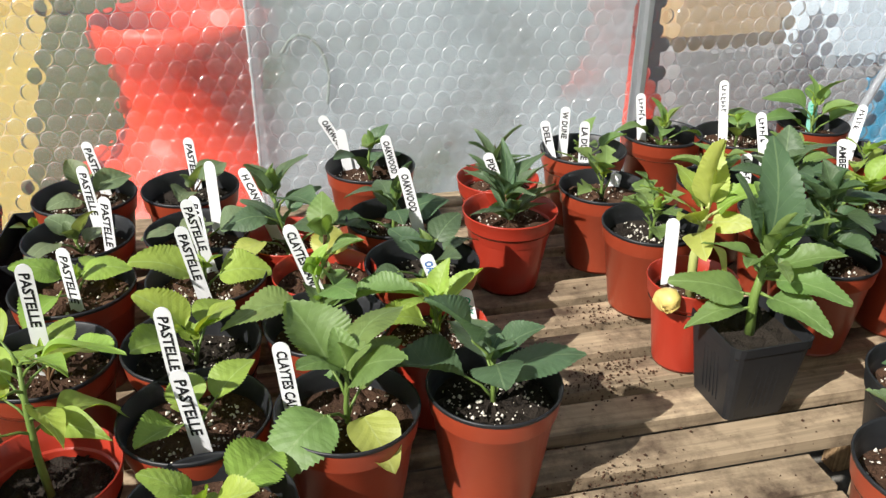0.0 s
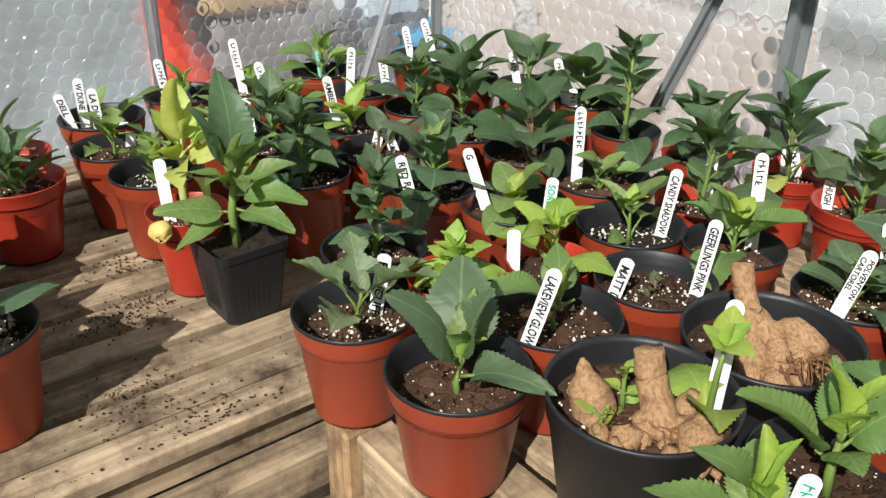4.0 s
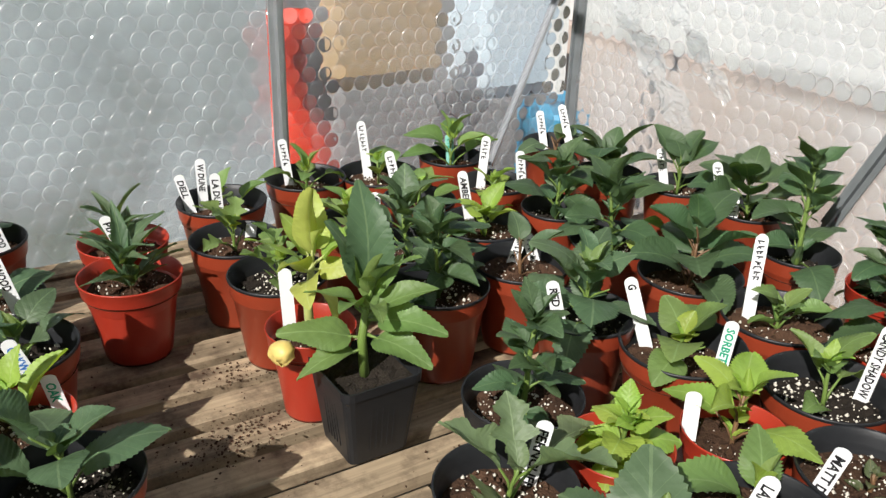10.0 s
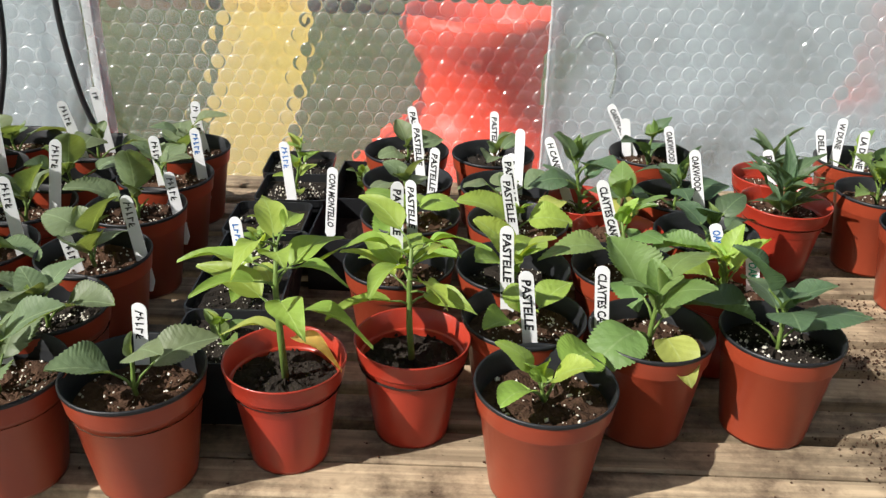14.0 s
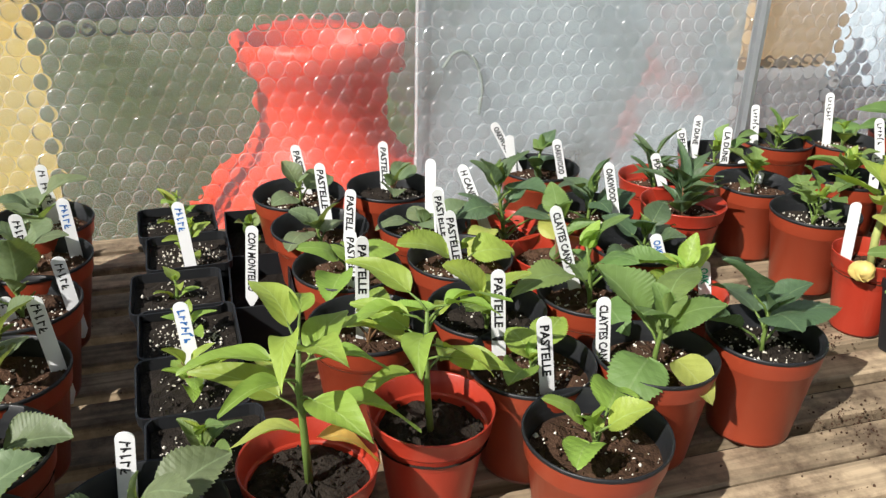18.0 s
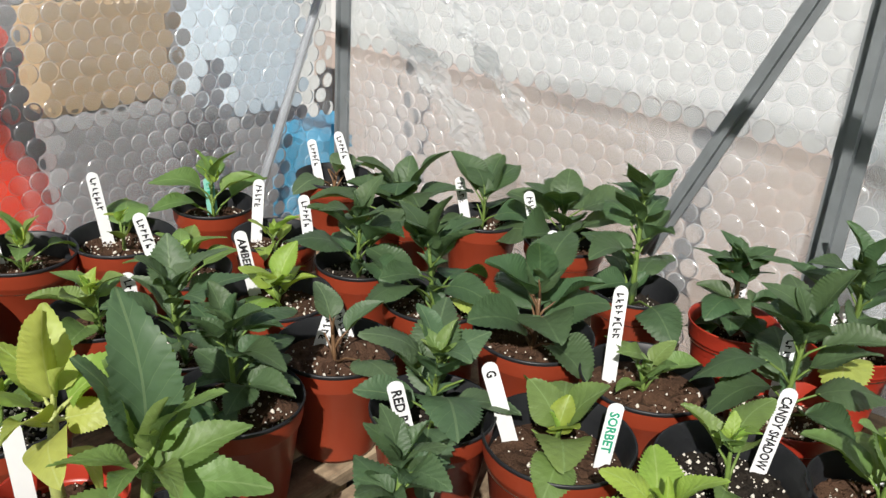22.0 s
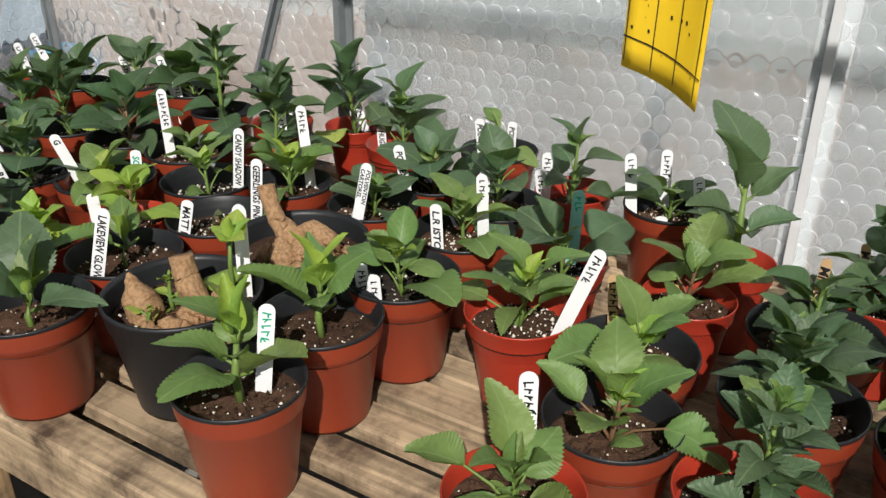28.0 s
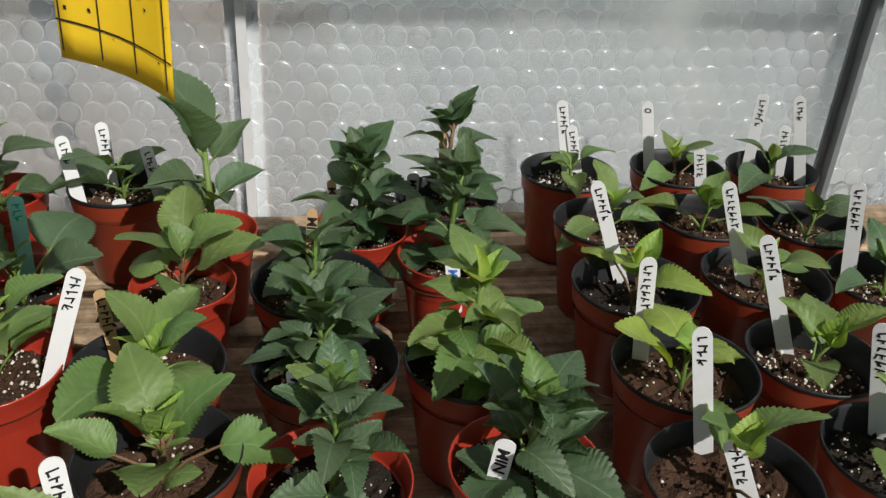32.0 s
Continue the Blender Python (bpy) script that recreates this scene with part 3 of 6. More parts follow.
box("front_rail", -1.7, 0.558, 0.590, 0.625, -0.19, -0.130, WOOD_X, bench, 0.003)
box("front_rail", 0.527, 0.566, -1.65, 0.488, -0.095, -0.026, WOOD_Y, bench, 0.003)
box("cross_rail", 0.57, 1.33, 0.60, 0.64, -0.095, -0.028, WOOD_X, bench, 0.003)
for lx, ly in ((0.516, 0.497), (-1.0, 0.64), (-0.2, 0.642), (0.572, -0.5), (0.572, -1.5), (1.28, -0.6), (1.28, 1.37), (0.2, 1.37), (-1.0, 1.37)):
    box("leg", lx, lx + 0.045, ly, ly + 0.045, GROUND + 0.012, -0.0015 if lx == 0.516 else -0.027, WOOD_Z, bench, 0.003)
for cy in (-1.3, -0.7, -0.1, 0.35):
    box("cross_rail", 0.57, 1.33, cy, cy + 0.04, -0.095, -0.028, WOOD_X, bench, 0.003)
for cx in (-1.4, -0.8, -0.15, 0.3):
    box("cross_rail", cx, cx + 0.04, 0.69, 1.42, -0.095, -0.028, WOOD_Y, bench, 0.003)

# ---- pots ----
HP = 0.121
outer = [(0.0, 0.004), (0.66, 0.004), (0.70, 0.0), (0.715, 0.004), (0.905, 0.094), (0.945, 0.097), (0.955, 0.1), (0.985, 0.117)]
lining = [(0.985, 0.117), (1.0, 0.118), (1.004, 0.1205), (0.99, 0.1225), (0.965, 0.121), (0.952, 0.115), (0.938, 0.1135), (0.936, 0.109), (0.922, 0.1075), (0.918, 0.103), (0.90, 0.099), (0.85, 0.082)]


collar = [(0.0, 0.004), (0.60, 0.004), (0.64, 0.0), (0.655, 0.004), (0.86, 0.096), (0.865, 0.098), (0.925, 0.0985), (0.94, 0.100)]
collar_top = [(0.94, 0.100), (0.985, 0.119), (1.0, 0.1205), (0.99, 0.1225), (0.965, 0.121), (0.925, 0.102), (0.905, 0.099), (0.84, 0.082)]


def pot_meshes(prefix, out_mat, in_mat, n=40, body=outer, top=lining):
    sc = 0.066
    a = mesh_of(prefix + "_pot", *lathe([(r * sc, z) for r, z in body], n), out_mat)
    b = mesh_of(prefix + "_rim", *lathe([(r * sc, z) for r, z in top], n), in_mat)
    return a, b


POT = {"R": pot_meshes("red", RED, BLACK), "T": pot_meshes("bright", RED2, RED2, 40, collar, collar_top), "K": pot_meshes("black", BLACK, BLACK)}
random.seed(4)


def chunk(p, r):
    d = [(1, 0, 0), (-1, 0, 0), (0, 1, 0), (0, -1, 0), (0, 0, 1), (0, 0, -1)]
    v = [tuple(p[k] + q[k] * r * random.uniform(0.6, 1.2) for k in range(3)) for q in d]
    return v, [(0, 2, 4), (2, 1, 4), (1, 3, 4), (3, 0, 4), (2, 0, 5), (1, 2, 5), (3, 1, 5), (0, 3, 5)]


def soil_mesh(i, mat):
    v, f = [(0, 0, 0.004)], []
    n = 28
    for k in range(1, 8):
        r = 0.0605 * k / 7
        for j in range(n):
            a = 2 * math.pi * j / n
            z = 0.0 if k == 7 else random.uniform(-0.0035, 0.004) + 0.005 * noise.noise(Vector((r * math.cos(a) * 40, r * math.sin(a) * 40, i * 7)))
            v.append((r * math.cos(a), r * math.sin(a), z))
    for j in range(n):
        f.append((0, 1 + j, 1 + (j + 1) % n))
    for k in range(6):
        for j in range(n):
            o, q = 1 + k * n, 1 + (k + 1) * n
            f.append((o + j, q + j, q + (j + 1) % n, o + (j + 1) % n))
    bits = [(v, f)]
    for _ in range(70):
        a, r = random.uniform(0, 6.283), 0.056 * math.sqrt(random.random())
        bits.append(chunk((r * math.cos(a), r * math.sin(a), 0.002), random.uniform(0.0015, 0.004)))
    return mesh_of("soil", *joined(bits), mat, False)


def perlite_mesh(i, count, rmax=0.056, lo=0.0009, hi=0.0034):
    parts = []
    for _ in range(count):
        a, r = random.uniform(0, 6.283), rmax * math.sqrt(random.random())
        parts.append(chunk((r * math.cos(a), r * math.sin(a), 0.002), random.uniform(lo, hi) * random.choice((0.4, 0.45, 0.6, 0.75, 1.05))))
    return mesh_of("perlite", *joined(parts), PERLITE)


SOILS = [soil_mesh(i, SOIL) for i in range(4)]
DARKS = [soil_mesh(i, SOIL2) for i in range(3)]
PERL = [perlite_mesh(i, c) for i, c in enumerate((60, 100, 150, 80, 210))]


# ---- leaves ----
def leaf_mesh(kind, aspect, arch, fold, teeth, seed):
    """A leaf one unit long along y, its base at the origin: a folded, arched, toothed blade."""
    rnd = random.Random(seed)
    rows, cols = (51 if teeth else 16), (-1, -0.7, -0.35, 0, 0.35, 0.7, 1)
    v, f, uv = [], [], []
    skew, twist, wave = rnd.uniform(-0.09, 0.09), rnd.uniform(-0.2, 0.2) * (kind != "lance"), rnd.uniform(0.02, 0.05)
    for i in range(rows + 1):
        t = i / rows
        if kind == "ovate":
            w = aspect * 0.5 * math.sin(math.pi * t ** 0.8) ** 0.62 * (1 - 0.28 * t ** 3)
        elif kind == "broad":
            w = aspect * 0.5 * math.sin(math.pi * t ** 0.86) ** 0.55 * (1 - 0.12 * t ** 3)
        elif kind == "cut":
            w = aspect * 0.5 * math.sin(math.pi * t ** 0.9) ** 0.6 * (1 + 0.38 * math.cos(t * 15.7))
        elif kind == "lance":
            w = aspect * 0.5 * math.sin(math.pi * t ** 0.72) ** 0.9
        elif kind == "narrow":
            w = aspect * 0.5 * math.sin(math.pi * t ** 0.7) ** 0.9
        else:
            w = aspect * 0.5 * math.sin(math.pi * t ** 0.62) ** 0.6
        w = max(w, 0.01)
        for c in cols:
            e = abs(c)
            saw = (i % 3) / 2.0
            tooth = teeth * (saw - 0.45) * (e == 1) * (0.1 < t < 0.99)
            ww = w * (1 + tooth)
            y = t + (0.014 * saw if e == 1 and teeth else 0) - 0.05 * e * math.sin(math.pi * t)
            quilt = 0.0045 * math.sin((t * 6 - e * 2.0) * 2 * math.pi) * e * (1.15 - e) * 3
            z = fold * e * e * w + 0.10 * e * w - arch * (t ** 1.9) + 0.07 * math.sin(math.pi * t) + wave * math.sin(t * 8 + c * 2.2 + seed * 1.7) * e * e + quilt + twist * c * w * t
            v.append((c * ww + skew * t * t, y * (1 - 0.2 * abs(arch)), z))
            uv.append((0.5 + 0.5 * c * min(1, w / (aspect * 0.5)), t))
    n = len(cols)
    for i in range(rows):
        for j in range(n - 1):
            o = i * n + j
            f.append((o, o + 1, o + n + 1, o + n))
    return v, f, uv


LEAF = {}
for kind, specs in {"ovate": [(0.72, 0.22, 0.25, 0.13), (0.66, 0.36, 0.2, 0.14), (0.78, 0.42, -0.15, 0.13), (0.62, 0.05, 0.5, 0.14), (0.74, 0.26, -0.2, 0.14), (0.68, 0.5, 0.25, 0.14), (0.72, 0.32, 0.1, 0.12), (0.56, 0.12, 0.6, 0.13), (0.7, 0.0, 0.2, 0.13)],
                    "broad": [(0.82, 0.16, 0.2, 0.1), (0.9, 0.3, 0.1, 0.1), (0.76, 0.06, 0.45, 0.11), (0.86, 0.4, -0.1, 0.1)],
                    "cut": [(0.62, 0.2, 0.3, 0.1), (0.7, 0.35, 0.1, 0.1), (0.56, 0.05, 0.4, 0.1)],
                    "bud": [(0.36, -0.1, 0.8, 0.08), (0.32, 0.1, 0.9, 0.08), (0.42, 0.3, 0.5, 0.1)],
                    "blade": [(0.5, 0.05, 0.35, 0.07), (0.54, 0.22, 0.2, 0.08), (0.46, 0.35, 0.3, 0.07), (0.56, 0.1, -0.15, 0.08)],
                    "lance": [(0.40, 0.15, 0.3, 0.0), (0.44, 0.35, 0.25, 0.0), (0.36, 0.5, 0.3, 0.0)],
                    "narrow": [(0.30, 0.1, 0.4, 0.08), (0.26, 0.25, 0.35, 0.08)],
                    "round": [(0.8, 0.2, 0.2, 0.0), (0.75, 0.4, 0.1, 0.0)]}.items():
    for k, s in enumerate(specs):
        dat = leaf_mesh(kind, *s, k + 3)
        for tint, mat in enumerate(LEAVES):
            LEAF[kind, k, tint] = mesh_of(kind + "_leaf", dat[0], dat[1], mat, True, dat[2])
COUNT = {"ovate": 9, "broad": 4, "cut": 3, "bud": 3, "blade": 4, "lance": 3, "narrow": 2, "round": 2}


def add_leaf(parent, base, az, elev, length, kind, tint, rnd, roll=0.0):
    k = rnd.randrange(COUNT[kind])
    ob = new("leaf", LEAF[kind, k, tint])
    m = Matrix.Translation(base) @ Euler((0, 0, az - math.pi / 2)).to_matrix().to_4x4() @ Euler((elev, roll, 0), "YXZ").to_matrix().to_4x4()
    ob.matrix_basis = m @ Matrix.Diagonal((length * rnd.uniform(0.9, 1.1), length, length, 1))
    ob.parent = parent
    return ob


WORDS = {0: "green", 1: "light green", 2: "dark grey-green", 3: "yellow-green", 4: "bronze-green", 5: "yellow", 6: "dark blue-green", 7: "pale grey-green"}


def grow(root, z, style, h, L, n, tint, seed, ox=0.0, oy=0.0):
    """Stem, petioles and leaves of one plant, rooted at height z over its thing's origin."""
    rnd = random.Random(seed * 13 + 5)
    lean = Vector((rnd.uniform(-0.12, 0.12), rnd.uniform(-0.12, 0.12), 1)).normalized()
    foot = Vector((ox, oy, z - 0.004))
    tubes = []
    r0 = 0.0022 + h * 0.012
    pts = [foot + lean * h * t + Vector((0.004 * math.sin(t * 4 + seed), 0.004 * math.cos(t * 3 + seed), 0)) * t for t in (0, 0.35, 0.7, 1.0)]
    tubes.append(tube(pts, [r0, r0 * 0.9, r0 * 0.75, r0 * 0.5], 7))

    def at(t):
        t = max(0, min(1, t)) * 3
        i = min(2, int(t))
        return pts[i].lerp(pts[i + 1], t - i)

    def stalk(b, a, el, pl, thick=0.0017):
        d0 = Vector((math.cos(a) * math.cos(el + 0.35), math.sin(a) * math.cos(el + 0.35), math.sin(el + 0.35)))
        d1 = Vector((math.cos(a) * math.cos(el), math.sin(a) * math.cos(el), math.sin(el)))
        m = b + d0 * pl * 0.5
        e = m + d1 * pl * 0.5
        tubes.append(tube([b, m, e, e + d1 * 0.004], [thick * 1.15, thick * 0.9, thick * 0.7, thick * 0.5], 5))
        return e

    az = rnd.uniform(0, 6.283)
    if style == "n":
        for i in range(n * 2 + 6):
            t = rnd.uniform(0.1, 1)
            az += 2.4
            el = rnd.uniform(0.45, 1.2)
            add_leaf(root, at(t), az, el, L * rnd.uniform(0.7, 1.1), "narrow", tint, rnd, rnd.uniform(-0.4, 0.4))
    elif style == "p":
        for i in range(n):
            t = 0.5 + 0.5 * i / max(1, n - 1)
            az += 2.2 + rnd.uniform(-0.3, 0.3)
            for s in range(2):
                a = az + math.pi * s + rnd.uniform(-0.4, 0.4)
                el = 0.05 + 0.45 * t + rnd.uniform(-0.3, 0.25)
                e = stalk(at(t), a, el, L * 0.24, 0.0014)
                add_leaf(root, e, a, el - 0.1, L * rnd.uniform(0.5, 0.85), "lance", tint, rnd, rnd.uniform(-0.4, 0.4))
    else:
        kind = {"m": "broad", "f": "cut"}.get(style, "ovate")

        def spray(b, a, el, ln, pl, blade, tt, leaflets):
            """A petiole with its blade, or with three leaflets."""
            rise = math.sin(el + 0.18) * pl
            if leaflets == 1 and math.cos(el) * pl + ln > 0.06 and b.z + rise < 0.123:
                pl = min(ln * 0.9, (0.123 - b.z) / max(0.35, math.sin(el + 0.18)))
            e = stalk(b, a, el, pl)
            if leaflets == 1 and e.z < 0.119:
                blade = max(blade, min(1.1, math.atan((0.128 - e.z) / max(0.012, 0.066 - math.hypot(e.x, e.y)))))
            add_leaf(root, e, a, blade, ln, kind, tt, rnd, rnd.uniform(-0.35, 0.35))
            if leaflets > 1:
                for q in (-1, 1):
                    add_leaf(root, b.lerp(e, 0.92), a + q * rnd.uniform(0.85, 1.2), blade + rnd.uniform(-0.15, 0.2), ln * rnd.uniform(0.6, 0.8), kind, tt, rnd, q * 0.25)

        for i in range(n):
            t = (i + (0.5 if style in "dcmf" else 0.15)) / n
            az += math.pi / 2 + rnd.uniform(-0.3, 0.3)
            for s in (0, 1):
                if i and n > 2 and rnd.random() < 0.08:
                    continue
                a = az + math.pi * s + rnd.uniform(-0.3, 0.3)
                el = {"d": 0.35 + 0.55 * t, "c": 0.3 + 0.5 * t, "m": 0.4 + 0.5 * t, "f": 0.4 + 0.5 * t, "y": 0.6 + 0.6 * t, "s": 0.45 + 0.5 * t}[style] + rnd.uniform(-0.15, 0.4)
                blade = el - 0.35 + 0.4 * t * t + rnd.uniform(-0.25, 0.3)
                if style == "s":
                    blade = el - 0.1
                ln = L * (0.92 if style != "c" else 0.7) * (1.0 - 0.45 * max(0, t - 0.4)) * rnd.uniform(0.8, 1.15)
                tt = 3 if t < 0.2 and rnd.random() < 0.1 and style == "d" else tint
                spray(at(t * 0.95), a, el, ln, ln * rnd.uniform(0.3, 0.5), blade, tt, 3 if style == "c" else 1)
                if style in "dc" and n > 2 and rnd.random() < 0.5:
                    add_leaf(root, at(t * 0.95), a + rnd.uniform(-0.5, 0.5), rnd.uniform(0.8, 1.2), ln * rnd.uniform(0.35, 0.55), rnd.choice(("bud", "ovate")), tint, rnd, rnd.uniform(-0.4, 0.4))
        fresh = 1 if tint in (0, 1) and rnd.random() < 0.6 else 0 if tint == 2 and rnd.random() < 0.6 else tint
        for i in range({"s": 3, "m": 3, "f": 4}.get(style, 5)):
            add_leaf(root, at(0.97), az + 1.3 + i * 2.2, rnd.uniform(0.7, 1.35), L * rnd.uniform(0.28, 0.56), "bud" if i % 2 else kind, fresh, rnd, rnd.uniform(-0.3, 0.3))
    v, f = joined(tubes)
    piece("stem", mesh_of("stem", v, f, STEM2 if tint == 4 or (seed % 5 == 0 and style != "p") else STEM), root)


def leafy(root, z, h, rows, tint, seed, thick=0.0045):
    """One plant leaf by leaf: rows of stem share, bearing, rise, length, kind, tint and roll."""
    rnd = random.Random(seed)
    top = Vector((0.006, 0.004, z + h))
    tubes = [tube([Vector((0, 0, z - 0.004)), Vector((-0.002, 0.002, z + h * 0.5)), top], [thick, thick * 0.9, thick * 0.6], 9)]
    for t, a, el, ln, kind, tt, roll in rows:
        b = Vector((0, 0, z)).lerp(top, t)
        d = Vector((math.cos(a) * math.cos(el), math.sin(a) * math.cos(el), math.sin(el)))
        e = b + d * ln * 0.16
        tubes.append(tube([b, b.lerp(e, 0.5), e + d * 0.004], [0.0026, 0.002, 0.0013], 6))
        add_leaf(root, e, a, el, ln * 0.82, kind, tt, rnd, roll)
    piece("stem", mesh_of("stem", *joined(tubes), STEM if tint != 3 else PALESTEM), root)


PALESTEM = material("pale_stem", (0.38, 0.42, 0.14), 0.5, 0.35, vary=0.2, scale=60, bump=0.1)
NAMES = {"R": "black-lined red pot", "T": "bright red pot", "K": "black pot"}
KINDS = {"d": "dahlia plant", "p": "tall pepper seedling", "n": "narrow-leaved plant", "y": "curled seedling", "s": "dahlia shoot", "m": "broad-leaved dahlia plant", "c": "bushy divided-leaved dahlia plant", "f": "cut-leaved dahlia plant", "u": "big-leaved dahlia shoot", "k": "tall big-leaved dahlia plant", "w": "spreading dahlia plant", "v": "fresh dahlia plant", "b": "bushy broad-leaved dahlia plant"}


# plants told apart leaf by leaf: stem height, stem radius, and rows of stem share, bearing, rise, length, kind, tint and roll
FORMS = {
    "y": (0.105, 0.006, [(0.95, 2.45, 0.4, 0.085, "blade", 1, 0.5), (0.95, -0.6, 0.75, 0.105, "blade", 1, 0.3), (1.0, 0.9, 1.3, 0.085, "blade", 3, 0.2), (1.0, -1.6, 1.15, 0.06, "bud", 3, 0.0),
                         (0.8, -2.2, 0.25, 0.07, "round", 3, 0.5), (0.75, 2.9, -0.3, 0.06, "round", 3, -0.5), (0.85, -2.7, 0.7, 0.075, "blade", 3, 0.6), (0.7, -1.2, -0.2, 0.055, "round", 3, -0.6),
                         (0.97, -1.9, 1.2, 0.11, "bud", 3, 0.4), (0.95, 1.8, 0.9, 0.08, "blade", 1, 0.0), (0.9, -0.9, 0.3, 0.06, "blade", 3, 0.9)]),
    "u": (0.03, 0.004, [(0.8, 2.3, 1.15, 0.105, "broad", 2, 0.1), (0.9, 1.0, 1.2, 0.11, "broad", 2, -0.1), (0.9, -0.6, 1.25, 0.09, "ovate", 2, 0.2), (1.0, 0.6, 1.35, 0.075, "bud", 0, 0.0),
                        (1.0, -2.4, 1.3, 0.065, "bud", 0, 0.3), (0.6, -1.35, 0.5, 0.105, "blade", 2, 0.4), (1.0, -1.2, 1.2, 0.05, "bud", 1, -0.2)]),
    "k": (0.115, 0.005, [(1.0, 0.9, 1.2, 0.115, "broad", 2, 0.25), (0.9, 2.3, 1.1, 0.1, "broad", 2, 0.2), (0.85, -0.9, 0.6, 0.075, "ovate", 2, 0.2), (0.7, 2.4, 0.3, 0.08, "ovate", 2, -0.2),
                         (0.5, -0.9, 0.3, 0.08, "ovate", 2, 0.2), (0.5, -2.7, 0.4, 0.07, "ovate", 2, -0.2), (1.0, -1.7, 1.2, 0.05, "bud", 0, 0.0), (0.35, 2.0, 0.5, 0.07, "ovate", 0, 0.1), (0.35, 0.6, 0.4, 0.075, "ovate", 2, 0.0)]),
    "w": (0.03, 0.003, [(0.8, 2.35, 0.5, 0.1, "ovate", 0, 0.2), (0.8, -0.7, 0.6, 0.105, "ovate", 0, -0.2), (1.0, 0.8, 0.9, 0.07, "ovate", 0, 0.1), (1.0, -2.2, 1.1, 0.05, "bud", 1, 0.0),
                        (1.0, 2.9, 1.25, 0.055, "bud", 1, 0.3), (1.0, -0.3, 1.2, 0.05, "bud", 0, -0.3)]),
    "v": (0.05, 0.0045, [(0.6, 2.25, 0.6, 0.1, "ovate", 0, 0.2), (0.6, -1.15, 0.55, 0.095, "broad", 0, -0.1), (0.85, -0.8, 0.95, 0.075, "ovate", 0, 0.2), (0.9, 0.6, 0.9, 0.07, "ovate", 0, 0.0),
                         (0.8, -2.5, 0.65, 0.06, "ovate", 0, 0.2), (1.0, 2.4, 1.3, 0.085, "bud", 1, 0.2), (1.0, -0.5, 1.35, 0.075, "bud", 1, -0.2), (1.0, -2.3, 1.2, 0.06, "ovate", 1, 0.1), (1.0, 1.0, 1.2, 0.07, "bud", 0, 0.0)]),
    "b": (0.06, 0.0045, [(0.45, 2.9, 0.5, 0.084, "broad", 0, 0.2), (0.45, -1.3, 0.5, 0.084, "broad", 0, -0.2), (0.6, 2.1, 0.65, 0.084, "ovate", 0, 0.1), (0.65, -0.5, 0.8, 0.071, "broad", 0, 0.2),
                         (0.8, 0.7, 0.9, 0.067, "ovate", 0, 0.0), (0.75, -2.4, 0.6, 0.046, "ovate", 0, 0.2), (1.0, 2.2, 1.2, 0.076, "ovate", 0, 0.2), (1.0, -0.9, 1.25, 0.071, "bud", 1, -0.2), (1.0, -2.6, 1.3, 0.059, "bud", 1, 0.1), (1.0, 0.9, 1.3, 0.071, "bud", 1, 0.0)]),
}


def potted(x, y, R, kind, style, h, L, n, tint, seed):
    """One potted plant: pot with rim, compost with perlite, stem and leaves."""
    root = empty("potted_plant", pose(x, y, 0.0006), f"{WORDS[tint]} {KINDS[style]} in a {NAMES[kind]}", "potted plant", "potted plants on the bench")
    s = R / 0.066
    sc = Matrix.Rotation(seed * 1.3, 4, "Z") @ Matrix.Diagonal((s, s, 1 if kind == "R" else 0.94, 1))
    pot = piece("pot", POT[kind][0], root, sc)
    piece("rim", POT[kind][1], root, sc)
    zs = (0.099 if kind == "R" else 0.094) - (seed % 4) * 0.003
    dark = style == "p" or seed % 6 == 1
    ground = piece("compost", (DARKS[seed % 3] if dark else SOILS[seed % 4]), root, Matrix.Translation((0, 0, zs)) @ Matrix.Rotation(seed, 4, "Z") @ Matrix.Diagonal((s, s, 1, 1)))
    if style != "p":
        piece("perlite", PERL[seed % 5], ground, Matrix.Rotation(seed * 0.7, 4, "Z"), "white perlite grains")["kind"] = "stuff"
    if style in FORMS:
        stem, thick, rows = FORMS[style]
        leafy(root, zs, stem, rows, tint, seed, thick)
    else:
        grow(root, zs, style, h, L, n, tint, seed)
    return root


potted(-0.995, 1.248, 0.0701, "R", "m", 0.035, 0.060, 2, 7, 1)
potted(-0.843, 1.264, 0.0708, "R", "m", 0.035, 0.060, 2, 7, 2)
potted(-0.699, 1.243, 0.0697, "R", "m", 0.045, 0.068, 2, 7, 3)
potted(-0.558, 1.253, 0.0701, "R", "m", 0.045, 0.068, 2, 7, 4)
potted(-0.977, 1.142, 0.0683, "R", "m", 0.035, 0.060, 2, 7, 5)
potted(-0.842, 1.142, 0.0705, "R", "m", 0.045, 0.068, 2, 7, 6)
potted(-0.689, 1.115, 0.0704, "R", "m", 0.040, 0.075, 2, 7, 7)
potted(-0.551, 1.127, 0.0702, "R", "m", 0.045, 0.068, 2, 7, 8)
potted(-0.970, 1.011, 0.0642, "R", "m", 0.035, 0.060, 2, 7, 9)
potted(-0.837, 1.002, 0.0693, "R", "m", 0.045, 0.068, 2, 7, 10)
potted(-0.706, 1.001, 0.0708, "R", "m", 0.040, 0.075, 2, 7, 11)
potted(-0.552, 1.005, 0.0677, "R", "m", 0.040, 0.075, 2, 7, 12)
potted(-0.970, 0.874, 0.0637, "R", "m", 0.045, 0.068, 2, 7, 13)
potted(-0.836, 0.864, 0.0680, "R", "m", 0.040, 0.063, 2, 7, 14)
